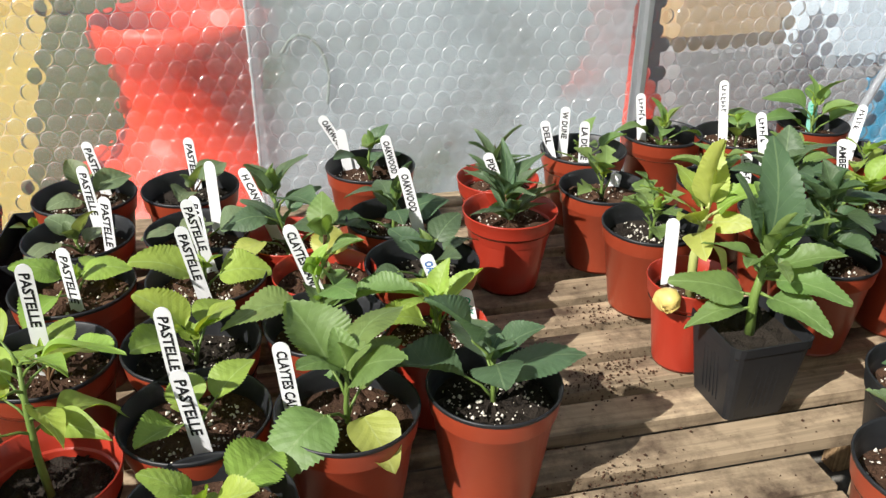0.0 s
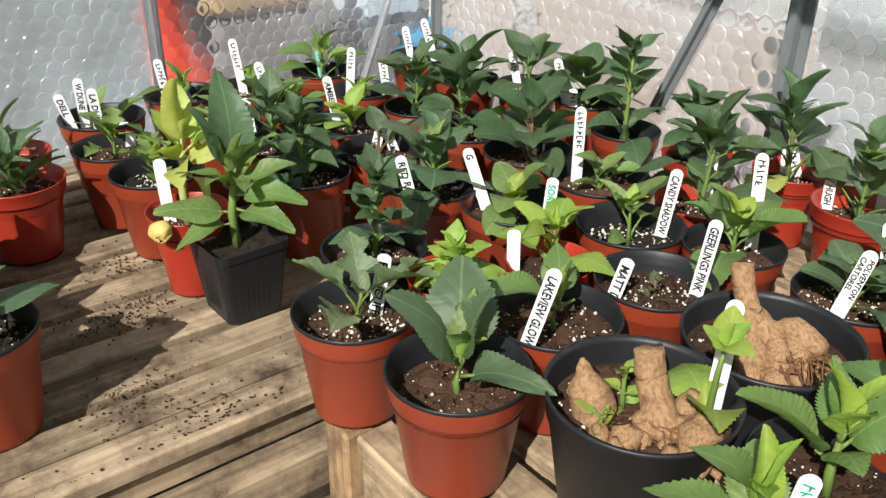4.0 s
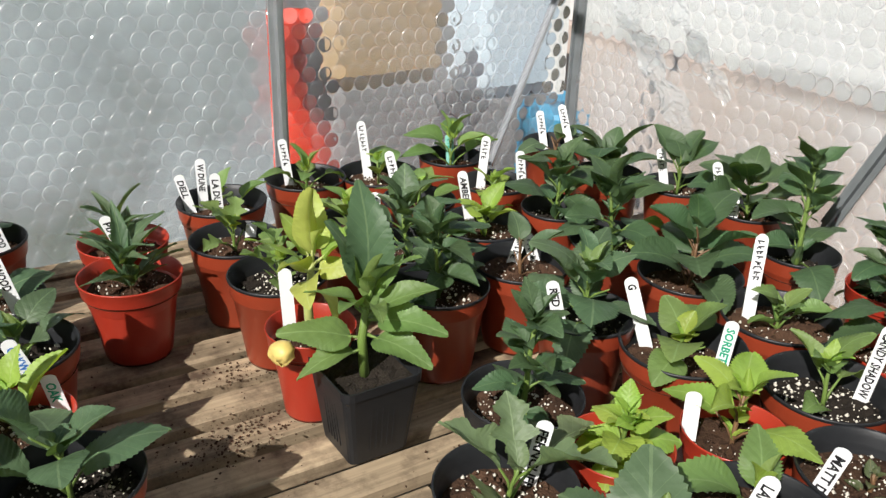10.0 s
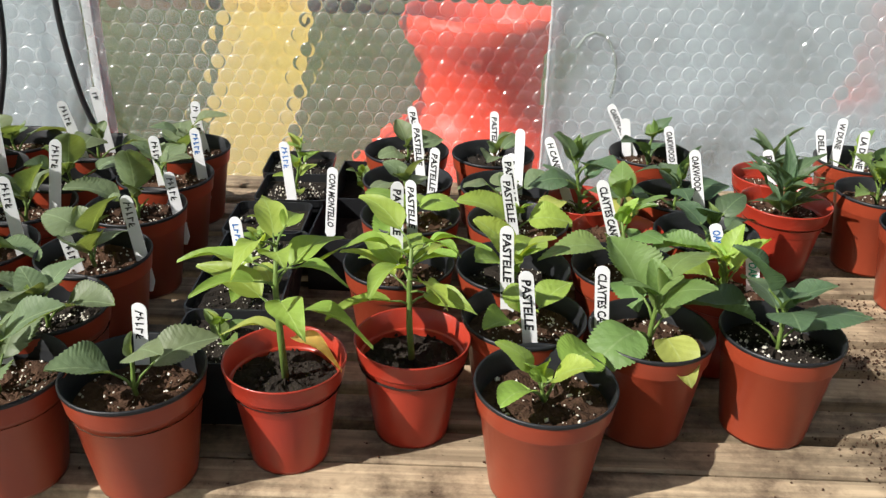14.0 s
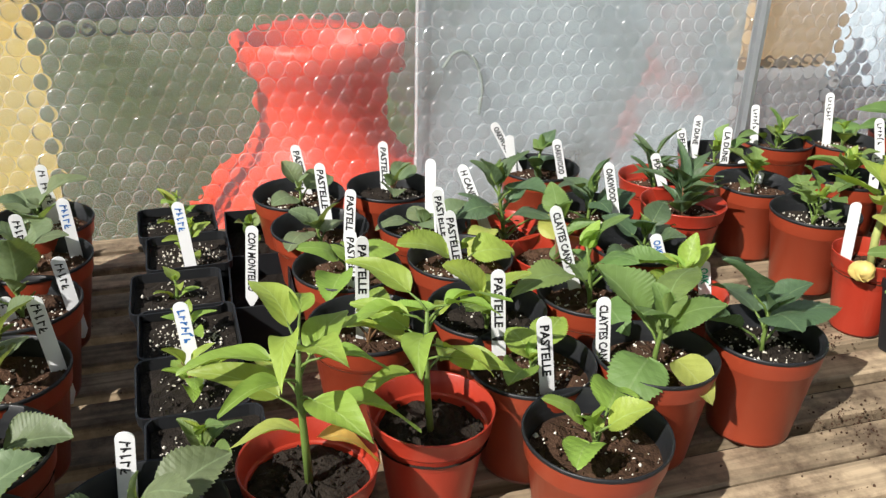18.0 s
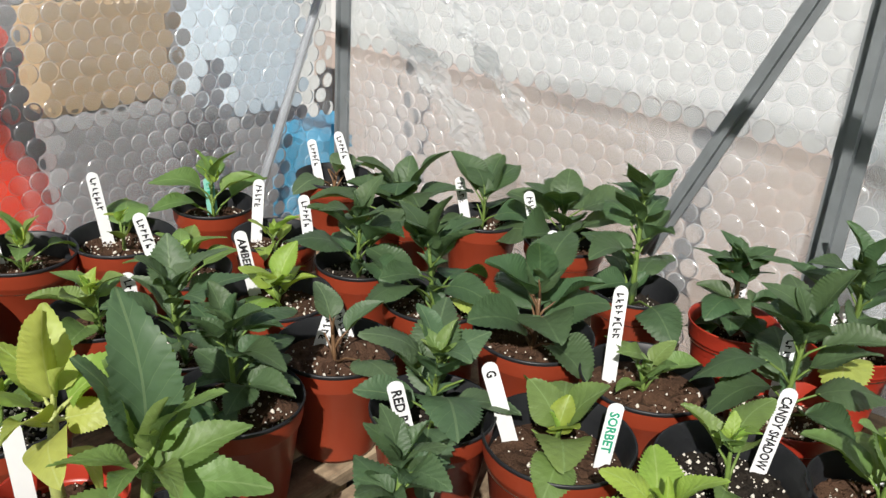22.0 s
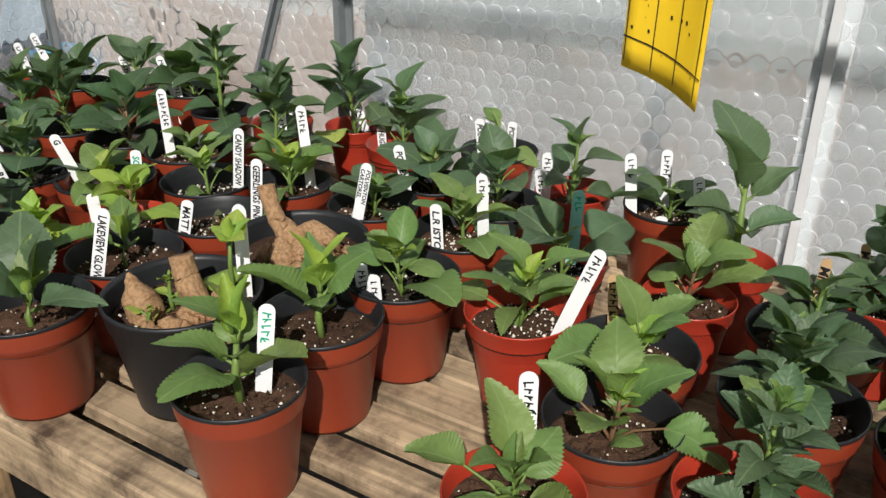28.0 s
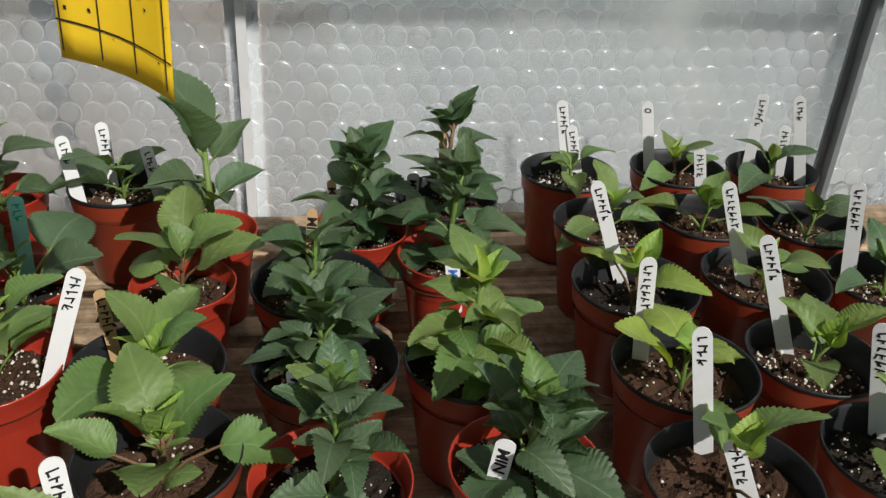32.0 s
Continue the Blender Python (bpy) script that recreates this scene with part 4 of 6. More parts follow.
potted(-0.698, 0.869, 0.0705, "R", "m", 0.055, 0.077, 2, 7, 15)
potted(-0.552, 0.861, 0.0683, "R", "m", 0.050, 0.074, 2, 7, 16)
potted(-0.821, 0.740, 0.0642, "R", "m", 0.050, 0.074, 2, 7, 17)
potted(-0.690, 0.738, 0.0703, "R", "m", 0.055, 0.077, 2, 7, 18)
potted(-0.555, 0.733, 0.0691, "R", "m", 0.050, 0.074, 2, 7, 19)
potted(-0.806, 0.620, 0.0639, "R", "m", 0.050, 0.074, 2, 7, 20)
potted(-0.677, 0.607, 0.0656, "R", "m", 0.055, 0.077, 2, 7, 21)
potted(-0.544, 0.608, 0.0666, "R", "m", 0.055, 0.077, 2, 7, 22)
potted(-0.415, 0.615, 0.0678, "R", "m", 0.050, 0.074, 2, 7, 23)
potted(-0.199, 1.273, 0.0695, "R", "m", 0.030, 0.055, 2, 7, 24)
potted(-0.057, 1.272, 0.0679, "R", "m", 0.030, 0.055, 2, 7, 25)
potted(-0.189, 1.140, 0.0677, "R", "m", 0.030, 0.055, 2, 7, 26)
potted(-0.044, 1.124, 0.0659, "R", "m", 0.030, 0.055, 2, 7, 27)
potted(-0.177, 1.008, 0.0682, "R", "m", 0.030, 0.060, 2, 1, 28)
potted(-0.031, 1.000, 0.0685, "R", "m", 0.040, 0.070, 2, 1, 29)
potted(-0.182, 0.863, 0.0672, "R", "m", 0.030, 0.060, 2, 1, 30)
potted(-0.044, 0.862, 0.0691, "R", "m", 0.040, 0.070, 2, 1, 31)
potted(-0.038, 0.744, 0.0676, "R", "m", 0.030, 0.060, 2, 1, 32)
potted(-0.025, 0.619, 0.0684, "R", "m", 0.030, 0.060, 2, 1, 33)
pepper = potted(-0.280, 0.656, 0.0616, "T", "p", 0.150, 0.100, 6, 1, 34)
potted(-0.156, 0.703, 0.0611, "T", "p", 0.130, 0.100, 6, 1, 35)
clayte = potted(0.095, 0.724, 0.0660, "R", "m", 0.075, 0.078, 3, 0, 36)
potted(0.234, 0.729, 0.0647, "R", "m", 0.060, 0.078, 3, 2, 37)
potted(0.094, 0.872, 0.0669, "R", "d", 0.090, 0.080, 4, 0, 38)
potted(0.068, 1.097, 0.0569, "T", "d", 0.100, 0.075, 5, 2, 39)
potted(0.103, 0.993, 0.0623, "T", "d", 0.070, 0.060, 3, 0, 40)
potted(0.206, 1.300, 0.0680, "R", "d", 0.060, 0.065, 3, 2, 41)
potted(0.208, 1.111, 0.0637, "R", "d", 0.055, 0.065, 3, 2, 42)
potted(0.218, 0.980, 0.0689, "R", "d", 0.050, 0.065, 3, 2, 43)
potted(0.206, 0.851, 0.0555, "T", "d", 0.055, 0.060, 3, 1, 44)
potted(0.371, 1.117, 0.0661, "T", "n", 0.055, 0.082, 8, 2, 45)
potted(0.387, 1.229, 0.0619, "T", "n", 0.050, 0.070, 6, 2, 46)
potted(0.551, 1.300, 0.0692, "R", "d", 0.045, 0.060, 3, 0, 47)
potted(0.522, 1.149, 0.0643, "R", "f", 0.040, 0.060, 3, 0, 48)
potted(0.535, 1.019, 0.0655, "R", "f", 0.050, 0.060, 4, 0, 49)
potted(0.523, 0.885, 0.0535, "T", "y", 0.160, 0.110, 4, 3, 50)
potted(0.709, 1.343, 0.0681, "R", "d", 0.050, 0.060, 3, 0, 51)
potted(0.829, 1.307, 0.0696, "R", "s", 0.050, 0.075, 1, 0, 52)
potted(0.992, 1.332, 0.0603, "R", "d", 0.060, 0.073, 5, 0, 53)
potted(0.984, 1.179, 0.0598, "R", "d", 0.030, 0.050, 2, 1, 54)
potted(1.222, 1.314, 0.0643, "R", "m", 0.040, 0.070, 4, 2, 55)
potted(0.830, 1.169, 0.0596, "R", "s", 0.050, 0.055, 4, 0, 56)
potted(0.868, 1.037, 0.0688, "R", "d", 0.045, 0.060, 3, 1, 57)
potted(0.695, 1.130, 0.0607, "R", "d", 0.060, 0.063, 4, 0, 58)
potted(0.729, 1.017, 0.0610, "R", "d", 0.090, 0.080, 6, 2, 59)
potted(0.837, 0.900, 0.0666, "R", "s", 0.050, 0.060, 3, 2, 60)
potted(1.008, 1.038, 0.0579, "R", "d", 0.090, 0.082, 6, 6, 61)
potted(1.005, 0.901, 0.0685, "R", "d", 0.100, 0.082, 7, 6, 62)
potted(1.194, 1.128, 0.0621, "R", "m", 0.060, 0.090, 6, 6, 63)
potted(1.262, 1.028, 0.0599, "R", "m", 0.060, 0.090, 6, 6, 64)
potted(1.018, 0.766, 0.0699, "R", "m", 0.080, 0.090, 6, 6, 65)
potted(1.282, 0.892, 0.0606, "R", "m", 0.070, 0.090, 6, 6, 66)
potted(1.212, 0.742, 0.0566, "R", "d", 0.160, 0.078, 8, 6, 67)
potted(1.027, 0.628, 0.0713, "R", "d", 0.030, 0.050, 3, 0, 68)
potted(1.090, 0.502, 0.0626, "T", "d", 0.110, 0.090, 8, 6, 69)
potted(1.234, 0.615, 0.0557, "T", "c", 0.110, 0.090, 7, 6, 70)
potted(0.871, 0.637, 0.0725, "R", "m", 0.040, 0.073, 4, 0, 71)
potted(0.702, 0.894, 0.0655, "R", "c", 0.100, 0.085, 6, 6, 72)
potted(0.822, 0.749, 0.0619, "R", "d", 0.090, 0.078, 7, 2, 73)
potted(0.556, 0.538, 0.0648, "R", "f", 0.050, 0.085, 3, 7, 74)
potted(0.577, 0.392, 0.0693, "R", "u", 0.050, 0.100, 2, 2, 75)
potted(0.717, 0.406, 0.0692, "R", "w", 0.045, 0.090, 3, 0, 76)
potted(0.857, 0.391, 0.0683, "R", "s", 0.030, 0.019, 3, 4, 77)
potted(1.000, 0.389, 0.0613, "R", "m", 0.070, 0.072, 4, 0, 78)
potted(0.944, 0.501, 0.0690, "R", "d", 0.060, 0.055, 3, 0, 79)
potted(0.804, 0.502, 0.0531, "T", "d", 0.060, 0.065, 3, 1, 80)
potted(0.689, 0.540, 0.0526, "T", "c", 0.060, 0.060, 5, 1, 81)
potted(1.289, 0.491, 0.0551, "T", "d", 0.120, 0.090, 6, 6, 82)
potted(1.253, 0.363, 0.0650, "T", "d", 0.100, 0.078, 6, 2, 83)
potted(1.002, 0.241, 0.0634, "R", "m", 0.045, 0.066, 4, 2, 84)
potted(1.113, 0.211, 0.0510, "R", "m", 0.060, 0.078, 5, 2, 85)
potted(1.289, 0.200, 0.0631, "R", "d", 0.070, 0.063, 3, 0, 86)
potted(1.208, 0.033, 0.0562, "T", "d", 0.110, 0.066, 5, 2, 87)
potted(1.095, 0.095, 0.0660, "R", "m", 0.070, 0.078, 5, 2, 88)
potted(0.858, -0.060, 0.0613, "T", "d", 0.070, 0.066, 5, 0, 89)
potted(0.727, 0.108, 0.0674, "R", "v", 0.090, 0.085, 5, 0, 90)
potted(0.849, 0.088, 0.0680, "R", "m", 0.055, 0.070, 4, 0, 91)
potted(0.992, 0.090, 0.0674, "R", "m", 0.060, 0.070, 4, 0, 92)
potted(0.594, 0.096, 0.0637, "R", "b", 0.100, 0.080, 6, 0, 93)
potted(0.839, -0.194, 0.0661, "R", "m", 0.045, 0.070, 4, 0, 94)
potted(0.728, -0.218, 0.0627, "R", "d", 0.055, 0.070, 4, 0, 95)
potted(0.604, -0.186, 0.0580, "T", "d", 0.045, 0.067, 4, 0, 96)
potted(0.698, -0.345, 0.0620, "T", "c", 0.100, 0.075, 5, 2, 97)
potted(0.837, -0.345, 0.0658, "R", "c", 0.080, 0.085, 6, 2, 98)
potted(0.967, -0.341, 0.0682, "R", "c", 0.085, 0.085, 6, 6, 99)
potted(0.985, -0.206, 0.0530, "T", "m", 0.060, 0.070, 4, 0, 100)
potted(1.101, -0.227, 0.0483, "T", "k", 0.150, 0.100, 4, 0, 101)
potted(1.213, -0.108, 0.0632, "R", "m", 0.050, 0.078, 4, 2, 102)
potted(0.999, -0.045, 0.0556, "T", "m", 0.050, 0.070, 4, 2, 103)
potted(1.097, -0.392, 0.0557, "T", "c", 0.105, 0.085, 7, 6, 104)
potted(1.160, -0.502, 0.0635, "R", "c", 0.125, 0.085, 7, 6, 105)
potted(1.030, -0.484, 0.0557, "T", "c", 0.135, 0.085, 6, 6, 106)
potted(0.829, -0.477, 0.0631, "R", "c", 0.125, 0.085, 7, 0, 107)
potted(0.700, -0.495, 0.0612, "T", "c", 0.095, 0.085, 6, 2, 108)
potted(1.233, -0.681, 0.0649, "R", "d", 0.045, 0.062, 2, 0, 109)
potted(1.240, -0.840, 0.0655, "R", "d", 0.045, 0.062, 2, 0, 110)
potted(1.234, -0.978, 0.0631, "R", "d", 0.045, 0.062, 2, 2, 111)
potted(1.087, -0.686, 0.0631, "R", "d", 0.045, 0.062, 2, 0, 112)
potted(1.094, -0.816, 0.0631, "R", "d", 0.045, 0.062, 2, 0, 113)
potted(1.069, -0.944, 0.0632, "R", "d", 0.045, 0.062, 2, 2, 114)
potted(0.945, -0.672, 0.0679, "R", "d", 0.050, 0.066, 2, 1, 115)
potted(0.950, -0.822, 0.0690, "R", "d", 0.045, 0.065, 2, 0, 116)
potted(0.933, -0.956, 0.0632, "R", "d", 0.045, 0.065, 2, 2, 117)
potted(0.802, -0.667, 0.0671, "R", "d", 0.050, 0.066, 2, 1, 118)
potted(0.809, -0.798, 0.0631, "R", "d", 0.050, 0.066, 2, 0, 119)
potted(0.662, -0.647, 0.0680, "R", "d", 0.050, 0.066, 2, 0, 120)
potted(0.676, -0.799, 0.0630, "R", "d", 0.045, 0.065, 2, 0, 121)
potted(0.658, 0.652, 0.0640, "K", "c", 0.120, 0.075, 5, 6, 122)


# single yellowing leaves
turn = random.Random(21)
add_leaf(clayte, Vector((0.012, -0.02, 0.122)), -1.25, -0.35, 0.058, "round", 3, turn, 0.1)
add_leaf(pepper, Vector((-0.006, 0.0, 0.145)), 2.9, 0.15, 0.06, "lance", 3, turn, 0.2)
add_leaf(pepper, Vector((0.008, -0.004, 0.14)), -0.25, -0.1, 0.06, "lance", 5, turn, -0.2)


# ---- labels ----
def letter_mesh(text, length, width):
    cu = bpy.data.curves.new("lettering", "FONT")
    cu.body, cu.size, cu.offset, cu.shear = text, 1.0, 0.03, 0.12
    cu.resolution_u = 2
    ob = bpy.data.objects.new("lettering", cu)
    scene.collection.objects.link(ob)
    me = bpy.data.meshes.new_from_object(ob.evaluated_get(bpy.context.evaluated_depsgraph_get()))
    bpy.data.objects.remove(ob)
    xs, ys = [v.co.x for v in me.vertices], [v.co.y for v in me.vertices]
    sx, sy = length / (max(xs) - min(xs)), width / (max(ys) - min(ys))
    sx = min(sx, sy * 1.1)
    for v in me.vertices:
        px, py = (v.co.x - min(xs)) * sx, (v.co.y - (max(ys) + min(ys)) / 2) * sy
        v.co = (py, -px, 0.0009)
    return me


LETTERS = {}


def stroke_mesh(n):
    """Plain bars standing for handwriting: an upright and one or two short cross bars for each letter."""
    parts = []
    rnd = random.Random(n)

    def quad(x0, y0, x1, y1, w):
        d = Vector((x1 - x0, y1 - y0, 0)).normalized()
        o = Vector((-d.y, d.x, 0)) * w / 2
        p, q = Vector((x0, y0, 0.0009)), Vector((x1, y1, 0.0009))
        parts.append(([p - o, q - o, q + o, p + o], [(0, 1, 2, 3)]))

    for i in range(n):
        y0 = -0.0068 * i - rnd.uniform(0, 0.0012)
        a, b, k = rnd.uniform(0.003, 0.0048), rnd.uniform(0.003, 0.0048), rnd.uniform(-0.0008, 0.0008)
        quad(-a, y0 + k, b, y0 - k, 0.0017)
        for _ in range(rnd.choice((1, 2, 2))):
            x = rnd.uniform(-a, b)
            quad(x, y0, x + rnd.uniform(-0.003, 0.003), y0 - rnd.uniform(0.0028, 0.0048), 0.0015)
    return mesh_of("lettering", *joined(parts), INKS["k"], False)


def tag_mesh(mat, w=0.0155, L=0.13, pointed=True):
    """A plant label: rounded head, tapering point; head at the origin, body along -y."""
    pts = []
    for i in range(9):
        a = math.pi * i / 8
        pts.append((w / 2 * math.cos(a), -w / 2 + w / 2 * math.sin(a)))
    pts += [(-w / 2, -L * 0.9), (-w * 0.12, -L), (w * 0.12, -L), (w / 2, -L * 0.9)]
    n = len(pts)
    v = [(x, y, 0.0006) for x, y in pts] + [(x, y, -0.0006) for x, y in pts]
    f = [tuple(range(n)), tuple(range(2 * n - 1, n - 1, -1))] + [(i, i + n, (i + 1) % n + n, (i + 1) % n) for i in range(n)]
    return mesh_of("blade", v, f, mat, False)


TAGS = {"k": tag_mesh(WHITE), "b": tag_mesh(WHITE), "g": tag_mesh(WHITE), "c": tag_mesh(TEAL), "d": tag_mesh(TEAL), "s": tag_mesh(STICK, 0.0105)}
TAGWORDS = {"k": "white plastic plant label written in black", "b": "white plastic plant label written in blue", "g": "white plastic plant label written in green",
            "c": "teal plastic plant label", "d": "teal plastic plant label", "s": "wooden stick plant label written in black"}


def plant_label(b, t, face, text, colour):
    """A label standing in a pot, from its foot b to its head t, its face turned towards face."""
    b, t = Vector(b), Vector(t)
    up = (t - b).normalized()
    nrm = Vector(face)
    nrm = (nrm - up * nrm.dot(up)).normalized()
    side = up.cross(nrm)
    m = Matrix((side, up, nrm)).transposed().to_4x4()
    m.translation = t
    stretch = ((t - b).length + 0.042) / 0.13
    root = empty("plant_label", m, TAGWORDS[colour] + (", standing in the compost" if text else ", blank side, in the compost"), "plant label", "plant labels")
    piece("blade", TAGS[colour], root, Matrix.Diagonal((1, stretch, 1, 1)))
    ink = INKS.get(colour, INKS["g"] if colour in "cd" else INKS["k"])
    if text:
        key = (text, colour)
        if key not in LETTERS:
            if text[0] == "*":
                LETTERS[key] = stroke_mesh(int(text[1:]))
                LETTERS[key].materials.clear()
            else:
                words = text if len(text) < 16 else text.replace(" ", "\n")
                LETTERS[key] = letter_mesh(words, min(0.0076 * max(len(w) for w in words.split("\n")), 0.082), 0.0098 if words == text else 0.0135)
            LETTERS[key].materials.append(ink)
        piece("lettering", LETTERS[key], root, Matrix.Translation((0, -0.009, 0)))
    return root


plant_label((-1.012, 1.301, 0.101), (-1.022, 1.296, 0.203), (0.39, -0.92, 0.00), "*5", "k")
plant_label((-0.978, 1.301, 0.101), (-0.990, 1.296, 0.148), (0.40, -0.92, 0.00), "*3", "k")
plant_label((-0.816, 1.159, 0.101), (-0.814, 1.159, 0.197), (0.28, -0.96, 0.00), "*5", "k")
plant_label((-0.705, 1.298, 0.101), (-0.716, 1.296, 0.205), (0.16, -0.99, 0.00), "*2", "k")
plant_label((-0.725, 1.242, 0.101), (-0.746, 1.237, 0.197), (0.25, -0.97, 0.00), "*5", "k")
plant_label((-0.554, 1.309, 0.101), (-0.555, 1.309, 0.183), (0.04, -1.00, 0.00), "*5", "k")
plant_label((-0.542, 1.296, 0.101), (-0.554, 1.295, 0.169), (0.09, -1.00, 0.00), "*5", "k")
plant_label((-0.987, 1.089, 0.101), (-0.987, 1.088, 0.188), (0.43, -0.90, 0.00), "*5", "k")
plant_label((-0.827, 1.027, 0.101), (-0.805, 1.035, 0.216), (0.32, -0.95, 0.00), "*5", "k")
plant_label((-0.673, 1.018, 0.101), (-0.655, 1.021, 0.208), (0.18, -0.98, 0.00), "*5", "k")
plant_label((-0.557, 1.129, 0.101), (-0.564, 1.128, 0.181), (0.05, -1.00, 0.00), "*5", "k")
plant_label((-0.806, 0.907, 0.101), (-0.802, 0.909, 0.211), (0.34, -0.94, 0.00), "*5", "k")
plant_label((-0.662, 0.899, 0.101), (-0.667, 0.898, 0.201), (0.19, -0.98, 0.00), "*5", "k")
plant_label((-0.566, 1.009, 0.101), (-0.568, 1.009, 0.129), (0.06, -1.00, 0.00), "*1", "k")
plant_label((-0.870, 0.821, 0.101), (-0.869, 0.822, 0.181), (0.45, -0.89, 0.00), "*5", "k")
plant_label((-0.570, 0.850, 0.101), (-0.578, 0.849, 0.149), (0.17, -0.99, 0.00), "*5", "k")
plant_label((-0.674, 0.659, 0.101), (-0.647, 0.667, 0.209), (0.28, -0.96, 0.00), "*9", "k")
plant_label((-0.560, 0.654, 0.101), (-0.568, 0.654, 0.209), (0.09, -1.00, 0.00), "*5", "k")
plant_label((-0.428, 0.668, 0.101), (-0.423, 0.668, 0.164), (-0.13, -0.99, 0.00), "*5", "k")
plant_label((-0.507, 1.162, 0.101), (-0.513, 1.162, 0.184), (-0.01, -1.00, 0.00), "*5", "b")
plant_label((-0.367, 1.138, 0.101), (-0.374, 1.139, 0.175), (-0.13, -0.99, 0.00), "*5", "b")
plant_label((-0.499, 1.018, 0.101), (-0.507, 1.017, 0.168), (0.06, -1.00, 0.00), "*5", "k")
plant_label((-0.501, 0.880, 0.101), (-0.512, 0.880, 0.189), (0.07, -1.00, 0.00), "*5", "k")
plant_label((-0.370, 0.858, 0.101), (-0.376, 0.859, 0.175), (-0.18, -0.98, 0.00), "*6", "b")
plant_label((-0.292, 1.048, 0.101), (-0.287, 1.047, 0.171), (-0.21, -0.98, 0.00), "CON MONTELLO", "k")
plant_label((-0.180, 1.325, 0.101), (-0.196, 1.328, 0.180), (-0.20, -0.98, 0.00), "PASTELLE", "k")
plant_label((-0.171, 1.186, 0.101), (-0.180, 1.189, 0.196), (-0.29, -0.96, 0.00), "PASTELLE", "k")
plant_label((-0.052, 1.326, 0.101), (-0.056, 1.327, 0.176), (-0.34, -0.94, 0.00), "PASTELLE", "k")
plant_label((-0.152, 1.126, 0.101), (-0.148, 1.124, 0.178), (-0.33, -0.95, 0.00), "PASTELLE", "k")
plant_label((-0.034, 1.072, 0.101), (-0.040, 1.075, 0.190), (-0.44, -0.90, 0.00), "PASTELLE", "k")
plant_label((-0.021, 1.171, 0.101), (-0.022, 1.171, 0.196), (-0.41, -0.91, 0.00), "", "k")
plant_label((0.052, 1.140, 0.101), (0.018, 1.153, 0.190), (-0.35, -0.94, 0.00), "H CANDY", "k")
plant_label((-0.173, 0.989, 0.101), (-0.176, 0.990, 0.178), (-0.35, -0.94, 0.00), "PASTELLE", "k")
plant_label((-0.030, 1.055, 0.101), (-0.048, 1.056, 0.194), (-0.03, -1.00, 0.00), "PASTELLE", "k")
plant_label((-0.036, 0.988, 0.101), (-0.052, 0.989, 0.191), (-0.02, -1.00, 0.00), "PASTELLE", "k")
plant_label((-0.053, 0.795, 0.101), (-0.059, 0.796, 0.203), (-0.07, -1.00, 0.00), "PASTELLE", "k")
plant_label((-0.032, 0.712, 0.101), (-0.043, 0.712, 0.191), (-0.04, -1.00, 0.00), "PASTELLE", "k")
plant_label((-0.186, 0.875, 0.101), (-0.185, 0.875, 0.220), (0.08, -1.00, 0.00), "PASTELLE", "k")
plant_label((0.097, 0.925, 0.101), (0.062, 0.928, 0.210), (-0.09, -1.00, 0.00), "CLAYTES CANDY", "k")
plant_label((0.048, 0.749, 0.101), (0.041, 0.750, 0.181), (-0.16, -0.99, 0.00), "CLAYTES CANDY", "k")
plant_label((0.177, 1.346, 0.101), (0.168, 1.347, 0.165), (-0.16, -0.99, 0.00), "", "k")
plant_label((0.188, 1.348, 0.101), (0.140, 1.352, 0.187), (-0.09, -1.00, 0.00), "OAKWOOD", "k")
plant_label((0.243, 1.281, 0.101), (0.226, 1.284, 0.173), (-0.20, -0.98, 0.00), "OAKWOOD", "k")
plant_label((0.238, 1.081, 0.101), (0.216, 1.086, 0.200), (-0.24, -0.97, 0.00), "OAKWOOD", "k")
plant_label((0.231, 0.935, 0.101), (0.213, 0.939, 0.152), (-0.22, -0.98, 0.00), "OAKWOOD", "b")
plant_label((0.248, 0.864, 0.101), (0.240, 0.866, 0.144), (-0.31, -0.95, 0.00), "OAK", "g")
plant_label((0.511, 1.338, 0.101), (0.498, 1.343, 0.157), (-0.35, -0.94, 0.00), "DELL", "k")
plant_label((0.384, 1.193, 0.101), (0.360, 1.199, 0.166), (-0.26, -0.96, 0.00), "PIX", "k")
plant_label((0.535, 1.347, 0.101), (0.535, 1.347, 0.177), (-0.29, -0.96, 0.00), "W DUNE", "k")
plant_label((0.531, 1.248, 0.101), (0.528, 1.249, 0.185), (-0.28, -0.96, 0.00), "LA DUNE", "k")
plant_label((0.571, 1.249, 0.101), (0.569, 1.249, 0.122), (-0.31, -0.95, 0.00), "M", "b")
plant_label((0.509, 0.917, 0.101), (0.506, 0.918, 0.177), (-0.35, -0.94, 0.00), "", "k")
plant_label((0.697, 1.390, 0.101), (0.688, 1.393, 0.176), (-0.34, -0.94, 0.00), "*6", "k")
plant_label((0.827, 1.343, 0.101), (0.815, 1.348, 0.204), (-0.43, -0.90, 0.00), "*7", "k")
plant_label((0.807, 1.181, 0.101), (0.786, 1.191, 0.200), (-0.44, -0.90, 0.00), "*6", "k")
plant_label((0.999, 1.344, 0.101), (0.995, 1.347, 0.158), (-0.52, -0.85, 0.00), "*4", "c")
plant_label((0.989, 1.227, 0.101), (0.994, 1.224, 0.188), (-0.60, -0.80, 0.00), "*5", "k")
plant_label((0.878, 1.091, 0.101), (0.864, 1.099, 0.184), (-0.50, -0.86, 0.00), "AMBER L", "k")
plant_label((1.025, 1.154, 0.101), (1.018, 1.159, 0.177), (-0.58, -0.81, 0.00), "*6", "k")
